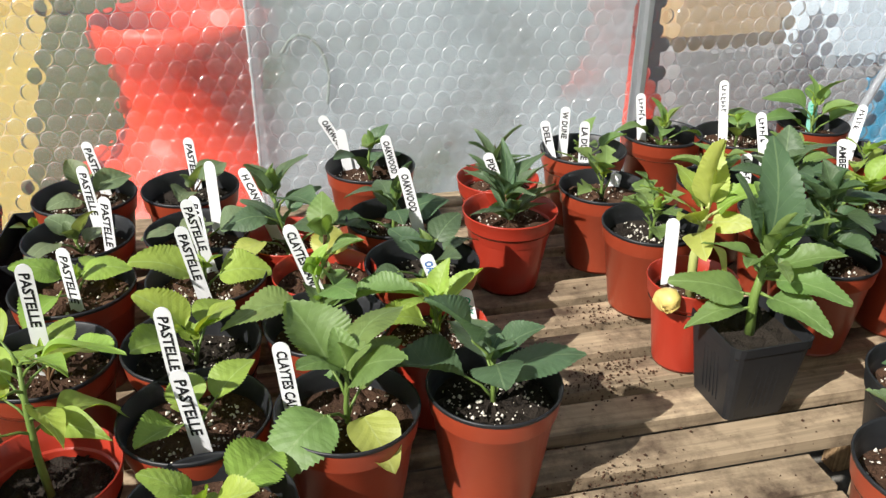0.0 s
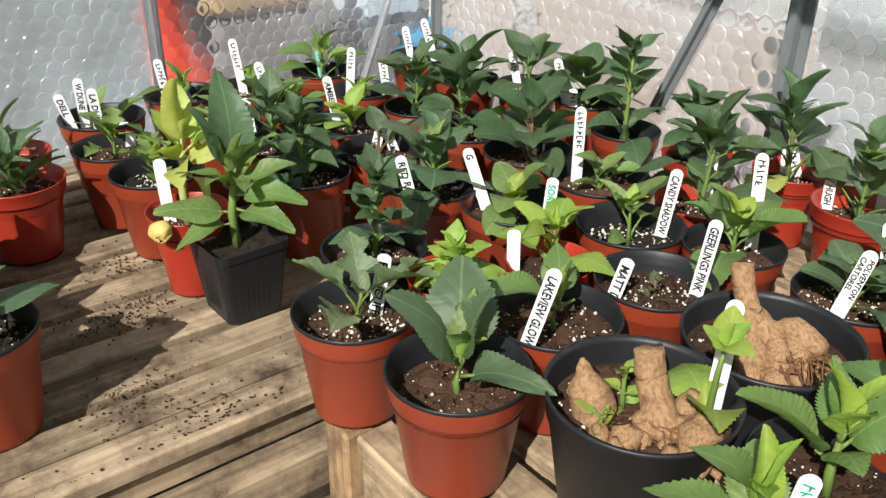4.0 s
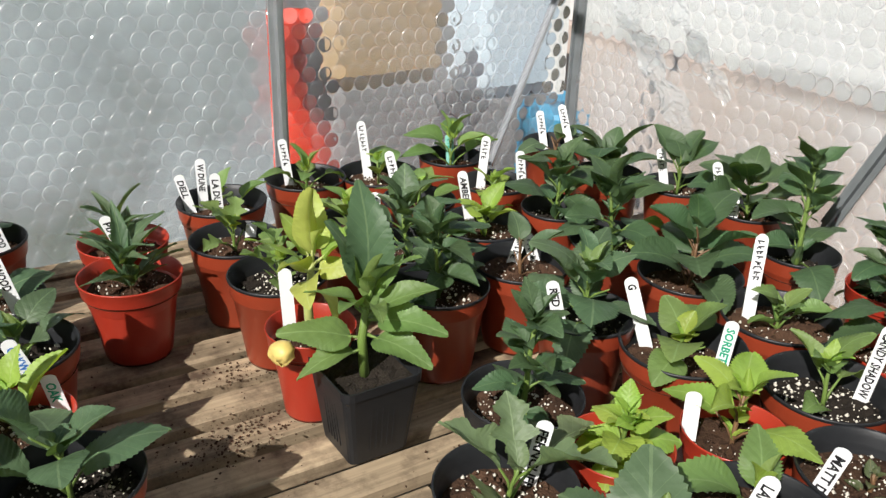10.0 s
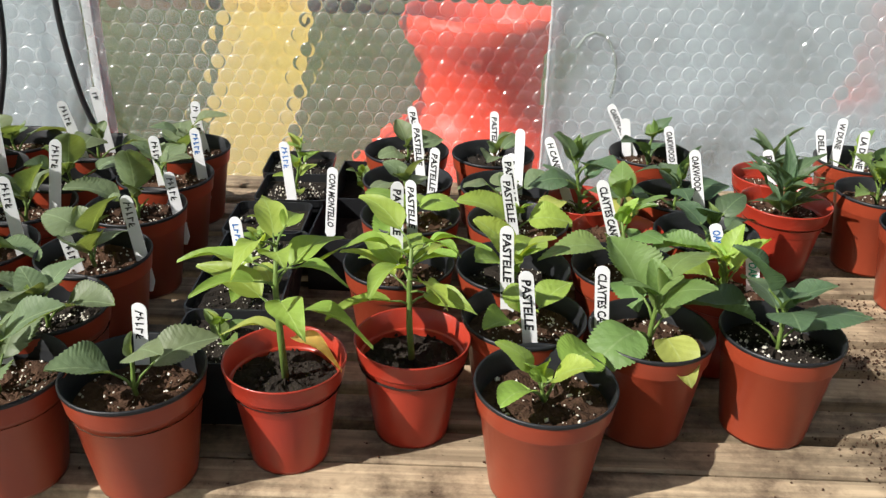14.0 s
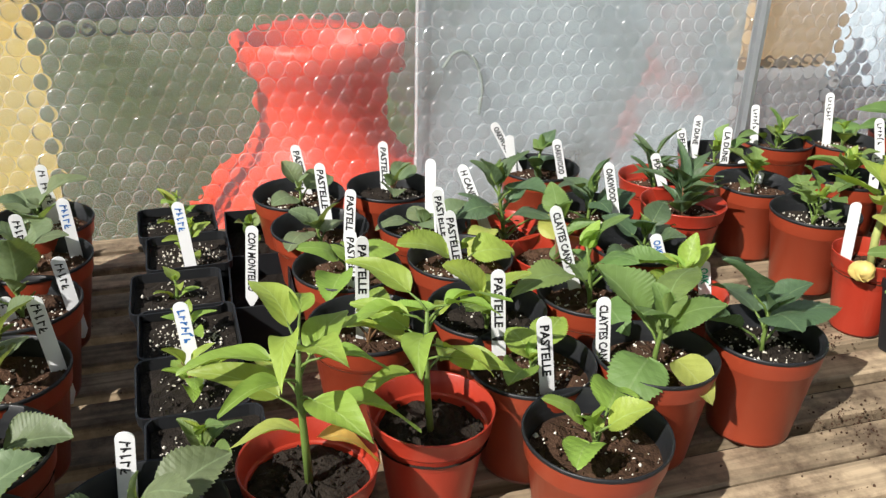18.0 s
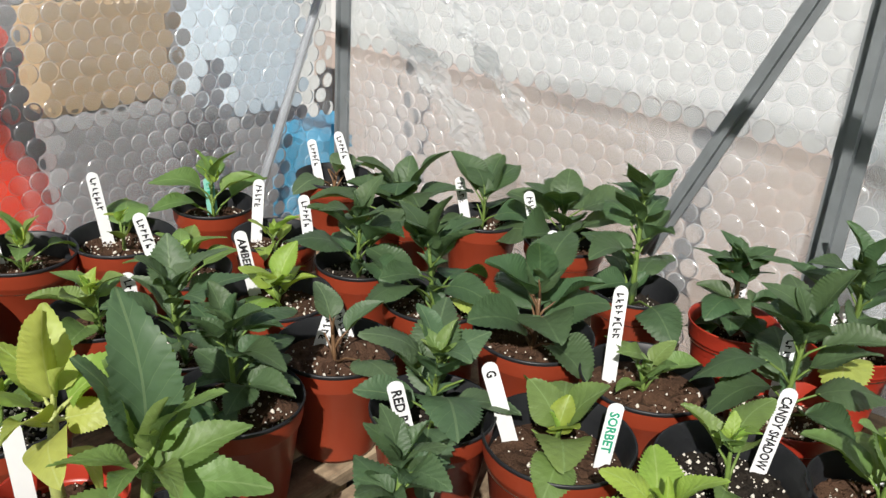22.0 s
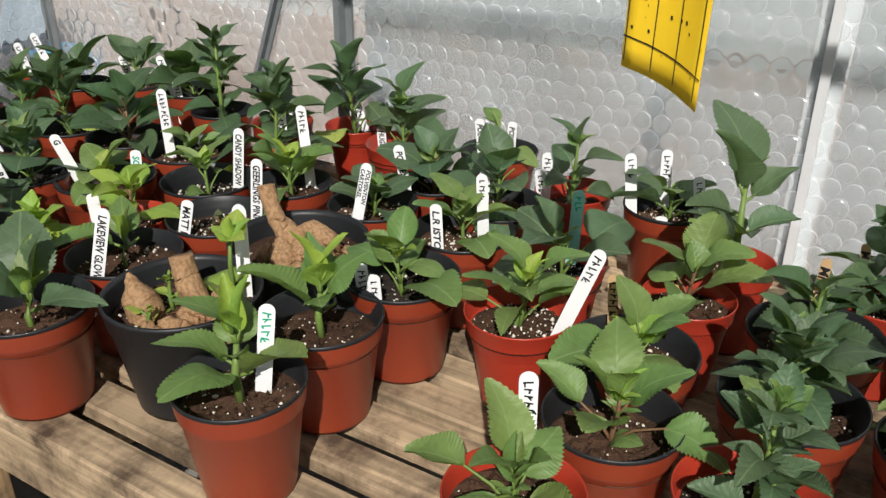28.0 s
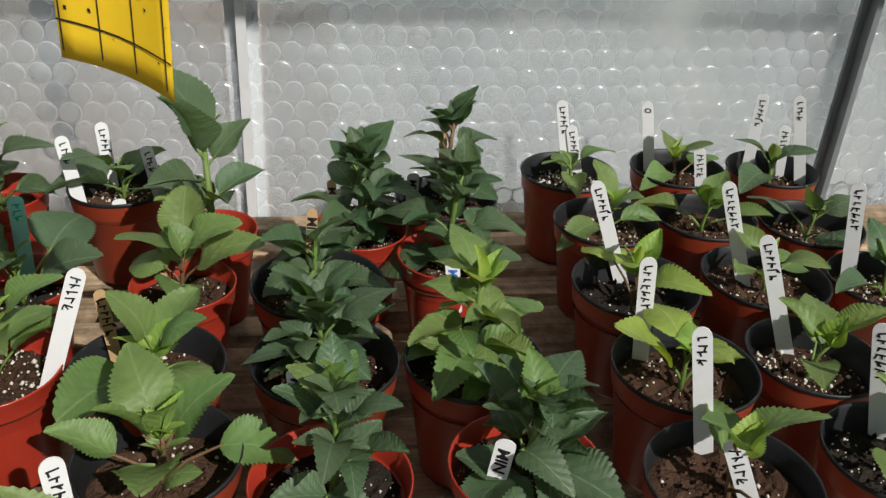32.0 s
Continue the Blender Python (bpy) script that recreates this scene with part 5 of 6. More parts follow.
plant_label((0.729, 1.112, 0.101), (0.723, 1.115, 0.168), (-0.44, -0.90, 0.00), "*6", "k")
plant_label((1.233, 1.364, 0.101), (1.222, 1.372, 0.170), (-0.59, -0.81, 0.00), "*6", "k")
plant_label((1.247, 1.294, 0.101), (1.225, 1.311, 0.197), (-0.60, -0.80, 0.00), "*6", "k")
plant_label((1.279, 1.073, 0.101), (1.268, 1.083, 0.169), (-0.68, -0.73, 0.00), "*5", "k")
plant_label((1.263, 0.924, 0.101), (1.247, 0.941, 0.190), (-0.73, -0.68, 0.00), "*5", "k")
plant_label((0.849, 0.937, 0.101), (0.858, 0.928, 0.148), (-0.70, -0.72, 0.00), "*5", "k")
plant_label((0.882, 0.929, 0.101), (0.870, 0.936, 0.142), (-0.51, -0.86, 0.00), "*5", "k")
plant_label((0.782, 0.741, 0.101), (0.767, 0.752, 0.174), (-0.57, -0.82, 0.00), "RED ROSS", "k")
plant_label((0.864, 0.688, 0.101), (0.843, 0.705, 0.182), (-0.63, -0.77, 0.00), "G", "k")
plant_label((1.234, 0.882, 0.101), (1.233, 0.884, 0.151), (-0.77, -0.64, 0.00), "*5", "k")
plant_label((0.556, 1.187, 0.101), (0.559, 1.186, 0.123), (-0.39, -0.92, 0.00), "", "b")
plant_label((1.276, 0.631, 0.101), (1.276, 0.630, 0.151), (-0.94, -0.34, 0.00), "*4", "k")
plant_label((1.331, 0.505, 0.101), (1.327, 0.517, 0.141), (-0.94, -0.35, 0.00), "*4", "k")
plant_label((0.596, 0.556, 0.101), (0.604, 0.549, 0.165), (-0.62, -0.79, 0.00), "FERNCLIFF", "k")
plant_label((0.663, 0.394, 0.101), (0.678, 0.374, 0.200), (-0.81, -0.59, 0.00), "LAKEVIEW GLOW", "k")
plant_label((0.813, 0.412, 0.101), (0.819, 0.401, 0.154), (-0.85, -0.52, 0.00), "MATT D", "k")
plant_label((0.900, 0.365, 0.101), (0.904, 0.357, 0.193), (-0.88, -0.48, 0.00), "GEERLINGS PINK", "k")
plant_label((0.991, 0.488, 0.101), (0.996, 0.480, 0.189), (-0.84, -0.54, 0.00), "CANDY SHADOW", "k")
plant_label((1.019, 0.666, 0.101), (1.018, 0.668, 0.216), (-0.73, -0.69, 0.00), "*8", "k")
plant_label((0.898, 0.602, 0.101), (0.901, 0.599, 0.161), (-0.72, -0.69, 0.00), "SORBET", "g")
plant_label((0.773, 0.531, 0.101), (0.772, 0.532, 0.151), (-0.66, -0.75, 0.00), "", "k")
plant_label((1.049, 0.394, 0.101), (1.045, 0.401, 0.224), (-0.87, -0.49, 0.00), "*5", "k")
plant_label((0.952, 0.235, 0.101), (0.958, 0.215, 0.198), (-0.96, -0.27, 0.00), "POLVENTON CARTOREL", "k")
plant_label((1.089, 0.244, 0.101), (1.083, 0.255, 0.179), (-0.88, -0.47, 0.00), "POLVENTON", "k")
plant_label((1.312, 0.245, 0.101), (1.310, 0.250, 0.160), (-0.96, -0.28, 0.00), "POLVENTON", "k")
plant_label((1.339, 0.205, 0.101), (1.339, 0.203, 0.155), (-0.98, -0.21, 0.00), "POLVENTON", "k")
plant_label((1.305, 0.358, 0.101), (1.305, 0.359, 0.131), (-0.93, -0.36, 0.00), "", "k")
plant_label((1.262, 0.414, 0.101), (1.261, 0.415, 0.133), (-0.90, -0.43, 0.00), "HUGH", "k")
plant_label((1.324, 0.518, 0.101), (1.323, 0.521, 0.131), (-0.88, -0.48, 0.00), "G", "k")
plant_label((1.135, 0.524, 0.101), (1.135, 0.524, 0.174), (-0.84, -0.55, 0.00), "*7", "k")
plant_label((0.735, 0.225, 0.101), (0.737, 0.223, 0.218), (-0.87, -0.49, 0.00), "COVE", "k")
plant_label((0.946, 0.100, 0.101), (0.945, 0.103, 0.171), (-0.97, -0.23, 0.00), "L.R ISTOREL", "k")
plant_label((1.014, 0.073, 0.101), (1.013, 0.077, 0.194), (-0.98, -0.17, 0.00), "*4", "k")
plant_label((1.185, 0.072, 0.101), (1.184, 0.077, 0.145), (-0.99, -0.14, 0.00), "*4", "k")
plant_label((0.804, 0.093, 0.101), (0.803, 0.095, 0.139), (-0.96, -0.28, 0.00), "*4", "k")
plant_label((0.619, 0.091, 0.101), (0.626, 0.082, 0.191), (-0.80, -0.60, 0.00), "*5", "g")
plant_label((0.810, 0.113, 0.101), (0.807, 0.116, 0.145), (-0.76, -0.65, 0.00), "*5", "k")
plant_label((0.649, -0.174, 0.101), (0.648, -0.173, 0.197), (-0.90, -0.43, 0.00), "*6", "k")
plant_label((0.879, -0.159, 0.101), (0.877, -0.154, 0.176), (-0.94, -0.34, 0.00), "*6", "s")
plant_label((0.792, -0.323, 0.101), (0.791, -0.319, 0.148), (-0.98, -0.18, 0.00), "MIN C", "k")
plant_label((0.973, -0.333, 0.101), (0.973, -0.337, 0.202), (-1.00, -0.09, 0.00), "MIN C", "s")
plant_label((1.132, -0.364, 0.101), (1.131, -0.360, 0.160), (-1.00, -0.09, 0.00), "MIN C", "s")
plant_label((1.194, -0.464, 0.101), (1.194, -0.465, 0.139), (-1.00, 0.04, 0.00), "MIN", "k")
plant_label((1.043, -0.040, 0.101), (1.044, -0.043, 0.187), (-0.93, -0.38, 0.00), "*3", "d")
plant_label((0.854, -0.109, 0.101), (0.860, -0.146, 0.208), (-0.99, -0.15, 0.00), "*5", "k")
plant_label((1.190, -0.063, 0.101), (1.187, -0.054, 0.194), (-0.94, -0.35, 0.00), "*4", "k")
plant_label((1.258, -0.086, 0.101), (1.257, -0.083, 0.184), (-0.96, -0.29, 0.00), "*6", "k")
plant_label((1.231, -0.147, 0.101), (1.229, -0.138, 0.164), (-0.97, -0.26, 0.00), "*4", "k")
plant_label((1.019, -0.181, 0.101), (1.019, -0.182, 0.136), (-0.97, -0.26, 0.00), "*3", "s")
plant_label((1.164, -0.114, 0.101), (1.164, -0.113, 0.124), (-0.96, -0.28, 0.00), "", "b")
plant_label((1.109, 0.128, 0.101), (1.110, 0.126, 0.158), (-0.87, -0.49, 0.00), "*3", "k")
plant_label((1.209, 0.078, 0.101), (1.209, 0.077, 0.164), (-0.90, -0.44, 0.00), "*5", "k")
plant_label((1.283, -0.696, 0.101), (1.288, -0.677, 0.202), (-0.97, 0.25, 0.00), "*6", "k")
plant_label((1.278, -0.708, 0.101), (1.282, -0.693, 0.168), (-0.97, 0.24, 0.00), "*6", "k")
plant_label((1.288, -0.820, 0.101), (1.294, -0.803, 0.198), (-0.94, 0.35, 0.00), "O", "k")
plant_label((1.284, -0.970, 0.101), (1.284, -0.969, 0.213), (-0.86, 0.52, 0.00), "*6", "k")
plant_label((1.270, -1.013, 0.101), (1.273, -1.008, 0.170), (-0.87, 0.49, 0.00), "*5", "k")
plant_label((1.237, -1.028, 0.101), (1.253, -1.004, 0.221), (-0.82, 0.57, 0.00), "*4", "k")
plant_label((0.999, -0.675, 0.101), (1.010, -0.636, 0.210), (-0.96, 0.27, 0.00), "*6", "k")
plant_label((1.209, -0.865, 0.101), (1.214, -0.853, 0.161), (-0.91, 0.41, 0.00), "*5", "k")
plant_label((0.974, -0.812, 0.101), (0.993, -0.777, 0.215), (-0.89, 0.46, 0.00), "*7", "k")
plant_label((0.957, -0.929, 0.101), (0.969, -0.914, 0.223), (-0.77, 0.63, 0.00), "*7", "k")
plant_label((0.851, -0.796, 0.101), (0.873, -0.759, 0.215), (-0.86, 0.51, 0.00), "*6", "k")
plant_label((0.851, -0.646, 0.101), (0.854, -0.637, 0.206), (-0.94, 0.33, 0.00), "*7", "k")
plant_label((0.716, -0.651, 0.101), (0.726, -0.629, 0.218), (-0.91, 0.42, 0.00), "*4", "k")
plant_label((0.724, -0.815, 0.101), (0.741, -0.797, 0.203), (-0.72, 0.70, 0.00), "*7", "k")
plant_label((0.655, -0.662, 0.101), (0.666, -0.639, 0.157), (-0.91, 0.41, 0.00), "*5", "k")
plant_label((0.744, -0.517, 0.101), (0.746, -0.503, 0.145), (-0.99, 0.14, 0.00), "MIN C", "k")
plant_label((0.687, -0.467, 0.101), (0.685, -0.473, 0.154), (-0.96, 0.28, 0.00), "MIN C", "k")
plant_label((1.210, -0.508, 0.101), (1.211, -0.502, 0.189), (-0.98, 0.17, 0.00), "", "s")
plant_label((0.987, -0.485, 0.101), (0.987, -0.482, 0.129), (-1.00, 0.09, 0.00), "MIN", "b")


def part_leaves(reach=0.08, gap=0.016):
    """Take away the leaves that grow across the face of a label, as a gardener would."""
    tags = [(ob.matrix_basis, ob.matrix_basis.to_3x3() @ Vector((0, 0, 1))) for ob in bpy.data.objects if ob.name.startswith("plant_label")]
    for ob in [o for o in bpy.data.objects if o.name.startswith("leaf") and o.parent]:
        mid = ob.parent.matrix_basis @ ob.matrix_basis @ Vector((0, 0.55, 0))
        for m, nrm in tags:
            way = (nrm + Vector((0, 0, 0.55))).normalized()
            for low in (-0.012, -0.04):
                d = mid - m @ Vector((0, low, 0))
                along = d.dot(way)
                if 0 < along < reach and (d - way * along).length < gap:
                    break
            else:
                continue
            bpy.data.objects.remove(ob)
            break


part_leaves()


# ---- square pots ----
def square_pot_mesh(w, h, taper, mat, ribs):
    """A tapered square pot with rounded corners, a folded rim and ribs down its sides."""
    def ring(half, z, cr):
        pts = []
        for qx, qy, a0 in ((1, 1, 0), (-1, 1, 90), (-1, -1, 180), (1, -1, 270)):
            for k in range(4):
                a = radians(a0 + 30 * k)
                pts.append((qx * (half - cr) + cr * math.cos(a), qy * (half - cr) + cr * math.sin(a), z))
        return pts
    q = w / 2
    rings = [ring(q * taper, 0, 0.008), ring(q * 0.95, h - 0.012, 0.01), ring(q * 0.985, h - 0.011, 0.011), ring(q, h, 0.012), ring(q * 0.965, h, 0.011), ring(q * 0.94, h - 0.014, 0.01), ring(q * 0.85, h * 0.6, 0.009)]
    v = [p for r in rings for p in r]
    n = 16
    f = [(k * n + i, k * n + (i + 1) % n, (k + 1) * n + (i + 1) % n, (k + 1) * n + i) for k in range(len(rings) - 1) for i in range(n)]
    f.append(tuple(range(n))[::-1])
    bits = [(v, f)]
    for side in range(4):
        for k in range(ribs):
            o = (k - (ribs - 1) / 2) * w * 0.07
            a = side * math.pi / 2
            lo, hi = q * (taper + 0.15 * (0.95 - taper)), q * (taper + 0.72 * (0.95 - taper))
            pts = []
            for rr, z in ((lo, h * 0.15), (hi, h * 0.72)):
                for dx, dn in ((-0.0012, -0.001), (-0.0012, 0.0011), (0.0012, 0.0011), (0.0012, -0.001)):
                    x, y = rr + dn, o + dx
                    pts.append((x * math.cos(a) - y * math.sin(a), x * math.sin(a) + y * math.cos(a), z))
            bits.append((pts, [(0, 1, 5, 4), (1, 2, 6, 5), (2, 3, 7, 6), (4, 5, 6, 7), (3, 2, 1, 0)]))
    return mesh_of("square_pot", *joined(bits), mat, False)


def soil_square(w, z, mat, n=10):
    v, f = [], []
    for i in range(n + 1):
        for j in range(n + 1):
            v.append((w * (i / n - 0.5), w * (j / n - 0.5), z + random.uniform(-0.002, 0.003) * (0 < i < n) * (0 < j < n)))
    for i in range(n):
        for j in range(n):
            o = i * (n + 1) + j
            f.append((o, o + n + 1, o + n + 2, o + 1))
    bits = [(v, f)]
    for _ in range(40):
        bits.append(chunk((random.uniform(-0.45, 0.45) * w, random.uniform(-0.45, 0.45) * w, z + 0.001), random.uniform(0.001, 0.003)))
    return mesh_of("soil", *joined(bits), mat, False)


SMALL = square_pot_mesh(0.112, 0.088, 0.74, BLACK, 0)
BIG = square_pot_mesh(0.099, 0.102, 0.74, BLACK, 5)


def square_potted(x, y, turn, big, style, h, L, n, tint, seed):
    root = empty("potted_plant", pose(x, y, 0.0006, 0, 0, turn), f"{WORDS[tint]} {'dahlia plant' if big else 'seedling'} in a {'ribbed' if big else 'small'} black square pot", "potted plant", "potted plants on the bench")
    piece("pot", BIG if big else SMALL, root)
    zs = 0.088 if big else 0.076
    ground = piece("compost", soil_square(0.091 if big else 0.103, 0, SOIL2), root, Matrix.Translation((0, 0, zs)))
    if not big:
        piece("perlite", PERL[seed % 5], ground, Matrix.Diagonal((0.8, 0.8, 1, 1)), "white perlite grains")["kind"] = "stuff"
    if style != "y":
        grow(root, zs, style, h, L, n, tint, seed)
    return root


sq = square_potted(0.549, 0.798, 2, True, "y", 0.125, 0.088, 3, 0, 301)
leafy(sq, 0.088, 0.09, [(1.0, 1.0, 1.3, 0.135, "blade", 2, 0.35), (1.0, 2.3, 1.15, 0.10, "blade", 2, 0.1), (1.0, -0.6, 1.05, 0.085, "blade", 0, -0.3), (0.95, -2.0, 1.25, 0.06, "bud", 0, 0.0),
                        (1.0, -1.4, 1.1, 0.07, "bud", 0, 0.2), (0.8, 2.5, 0.65, 0.075, "blade", 0, 0.3), (0.85, -0.55, 0.35, 0.085, "blade", 0, 0.3), (0.75, -0.9, 0.1, 0.095, "blade", 0, 0.35),
                        (0.5, 2.75, 0.15, 0.1, "blade", 0, -0.3), (0.35, 3.1, 0.05, 0.085, "blade", 0, -0.1), (0.55, -1.2, 0.0, 0.09, "blade", 0, 0.3), (0.95, 0.2, 0.8, 0.07, "blade", 0, 0.0),
                        (0.9, -2.6, 0.55, 0.07, "blade", 0, 0.3), (0.9, -1.7, 0.5, 0.065, "blade", 0, -0.3), (0.65, 0.6, 0.3, 0.08, "blade", 0, 0.0), (1.0, 1.7, 1.2, 0.085, "blade", 0, 0.2)], 0, 304, 0.0058)
square_potted(-0.380, 1.290, 2, False, "s", 0.05, 0.035, 3, 1, 311)
square_potted(-0.367, 1.178, 1, False, "s", 0.055, 0.03, 3, 1, 312)
square_potted(-0.384, 1.059, 0, False, "s", 0.03, 0.03, 2, 1, 313)
square_potted(-0.373, 0.957, 1, False, "s", 0.035, 0.03, 3, 1, 314)
square_potted(-0.373, 0.846, 2, False, "s", 0.035, 0.035, 4, 1, 315)
square_potted(-0.362, 0.735, 1, False, "s", 0.03, 0.04, 3, 0, 316)


def trough(x, y, w, L, h):
    """A long black propagation trough with a rim and a middle divider."""
    root = empty("seed_trough", pose(x, y, 0.0006, 0, 0, -2), "black plastic seed trough with dry compost", "seed tray")
    t = 0.002
    box("side_wall", -w / 2, w / 2, -L / 2, -L / 2 + t, 0, h, BLACK, root, 0)
    box("side_wall", -w / 2, w / 2, L / 2 - t, L / 2, 0, h, BLACK, root, 0)
    box("side_wall", -w / 2, -w / 2 + t, -L / 2 + t, L / 2 - t, 0, h, BLACK, root, 0)
    box("side_wall", w / 2 - t, w / 2, -L / 2 + t, L / 2 - t, 0, h, BLACK, root, 0)
    box("divider", -w / 2 + t, w / 2 - t, -0.001, 0.001, 0, h * 0.95, BLACK, root, 0)
    box("bottom", -w / 2 + t, w / 2 - t, -L / 2 + t, L / 2 - t, 0.001, 0.003, BLACK, root, 0)
    for s in (-1, 1):
        piece("compost", soil_square(1.0, 0, SOIL2), root, Matrix.Translation((0, s * L / 4, h * 0.55)) @ Matrix.Diagonal((w - 0.006, L / 2 - 0.006, 1, 1)))
    grow(root, h * 0.55, "s", 0.035, 0.035, 2, 0, 77, 0.0, L * 0.38)
    return root


trough(-0.276, 1.165, 0.080, 0.32, 0.08)


# ---- pots with dahlia tubers ----
def big_pot_mesh():
    prof = [(0.0, 0.004), (0.70, 0.004), (0.74, 0.0), (0.75, 0.006), (0.925, 0.104), (0.95, 0.106), (0.985, 0.130), (1.0, 0.131), (1.0, 0.135), (0.97, 0.136), (0.95, 0.128), (0.92, 0.11), (0.90, 0.09), (0.86, 0.08)]
    return mesh_of("big_pot", *lathe([(r * 0.0825, z) for r, z in prof], 48), BLACK)


BIGPOT = big_pot_mesh()


def lump(points, radii, seed, n=22):
    """A rough swollen root through points, closed at both ends, with furrowed skin."""
    steps = []
    P = [Vector(p) for p in points]
    for k in range(len(P) - 1):
        for s in range(8):
            t = s / 8
            steps.append((P[k].lerp(P[k + 1], t), radii[k] + (radii[k + 1] - radii[k]) * (3 * t * t - 2 * t ** 3)))
    steps.append((P[-1], radii[-1]))
    v, f = tube([p for p, r in steps], [r for p, r in steps], n)
    out = []
    for q in v:
        d = noise.noise(Vector(q) * 60 + Vector((seed, 0, 0))) * 0.004 + noise.noise(Vector(q) * 190 + Vector((0, seed, 0))) * 0.0014 + noise.noise(Vector(q) * 420) * 0.0008
        out.append(Vector(q) + Vector((d, d * 0.7, d * 0.5)))
    return out, f


ROOT = material("brown_root", (0.17, 0.085, 0.04), 0.85, 0.2, vary=0.4, scale=120, bump=0.3)


def hair(a, b, r=0.0009):
    a, b = Vector(a), Vector(b)
    m = a.lerp(b, 0.5) + Vector((random.uniform(-1, 1), random.uniform(-1, 1), random.uniform(0, 1))) * 0.006
    return tube([a, m, b], [r, r * 0.8, r * 0.4], 4)


def tuber_pot(x, y, label, lumps, hairs, seed):
    root = empty("tuber_pot", pose(x, y, 0.0006) @ Matrix.Diagonal((1.055, 1.055, 0.965, 1)), label, "potted tuber", "potted plants on the bench")
    piece("pot", BIGPOT, root)
    ground = piece("compost", SOILS[seed % 4], root, Matrix.Translation((0, 0, 0.106)) @ Matrix.Diagonal((1.24, 1.24, 1, 1)))
    piece("perlite", PERL[1], ground, None, "white perlite grains")["kind"] = "stuff"
    for k, (pts, radii) in enumerate(lumps):
        piece("tuber", mesh_of("tuber", *lump(pts, radii, seed * 5 + k), TUBER), root)
    rnd = random.Random(seed)
    for k, (px, py, pz) in enumerate(hairs):
        for q in range(4):
            a, r = rnd.uniform(0, 6.283), rnd.uniform(0.012, 0.03)
            c = Vector((px + r * math.cos(a), py + r * math.sin(a), 0.104))
            s = rnd.uniform(0.006, 0.0115)
            piece("tuber", mesh_of("tuber", *lump([c + Vector((0, 0, s * 1.7)), c + Vector((rnd.uniform(-0.004, 0.004), 0, s * 0.8)), c - Vector((0, 0, s))], [s * 0.35, s, s * 0.6], seed * 9 + k * 4 + q, 14), TUBER), root)
    hv = joined([hair((px + rnd.uniform(-0.012, 0.012), py + rnd.uniform(-0.012, 0.012), pz), (px + rnd.uniform(-0.03, 0.03), py + rnd.uniform(-0.03, 0.03), 0.107)) for px, py, pz in hairs for _ in range(30)])
    tagged(piece("root_hairs", mesh_of("root_hairs", *hv, ROOT), root), kind="stuff")
    return root


# the view from the front edge looks along (0.83, 0.56); u runs to its side
def uv(u, w, z):
    return (0.56 * u + 0.83 * w, -0.83 * u + 0.56 * w, z)


A = tuber_pot(0.677, 0.260, "black pot of lumpy tan dahlia tubers with green shoots",
              [([uv(-0.052, 0.0, 0.158), uv(-0.05, -0.003, 0.148), uv(-0.043, -0.008, 0.128), uv(-0.034, -0.014, 0.106), uv(-0.028, -0.018, 0.096)], [0.002, 0.006, 0.0185, 0.019, 0.008]),
               ([uv(0.0, 0.01, 0.172), uv(0.004, 0.006, 0.15), uv(0.014, -0.006, 0.125), uv(0.024, -0.018, 0.104)], [0.0125, 0.0135, 0.014, 0.017]),
               ([uv(-0.012, -0.03, 0.118), uv(-0.006, -0.036, 0.106), uv(0.0, -0.04, 0.097)], [0.008, 0.0155, 0.01]),
               ([uv(0.052, -0.012, 0.128), uv(0.05, -0.022, 0.118), uv(0.044, -0.034, 0.1)], [0.009, 0.0185, 0.012]),
               ([uv(0.042, 0.012, 0.135), uv(0.036, 0.006, 0.12), uv(0.03, -0.002, 0.106)], [0.006, 0.0105, 0.008]),
               ([uv(0.03, -0.045, 0.118), uv(0.028, -0.05, 0.1)], [0.005, 0.009])],
              [uv(0.02, -0.02, 0.12), uv(0.045, -0.02, 0.12), uv(-0.005, -0.035, 0.11)], 3)
grow(A, 0.106, "d", 0.1, 0.062, 3, 1, 41, *uv(0.052, -0.002, 0)[:2])
grow(A, 0.106, "s", 0.045, 0.022, 3, 1, 42, *uv(-0.014, 0.006, 0)[:2])
grow(A, 0.106, "s", 0.03, 0.02, 2, 1, 43, *uv(-0.03, -0.035, 0)[:2])
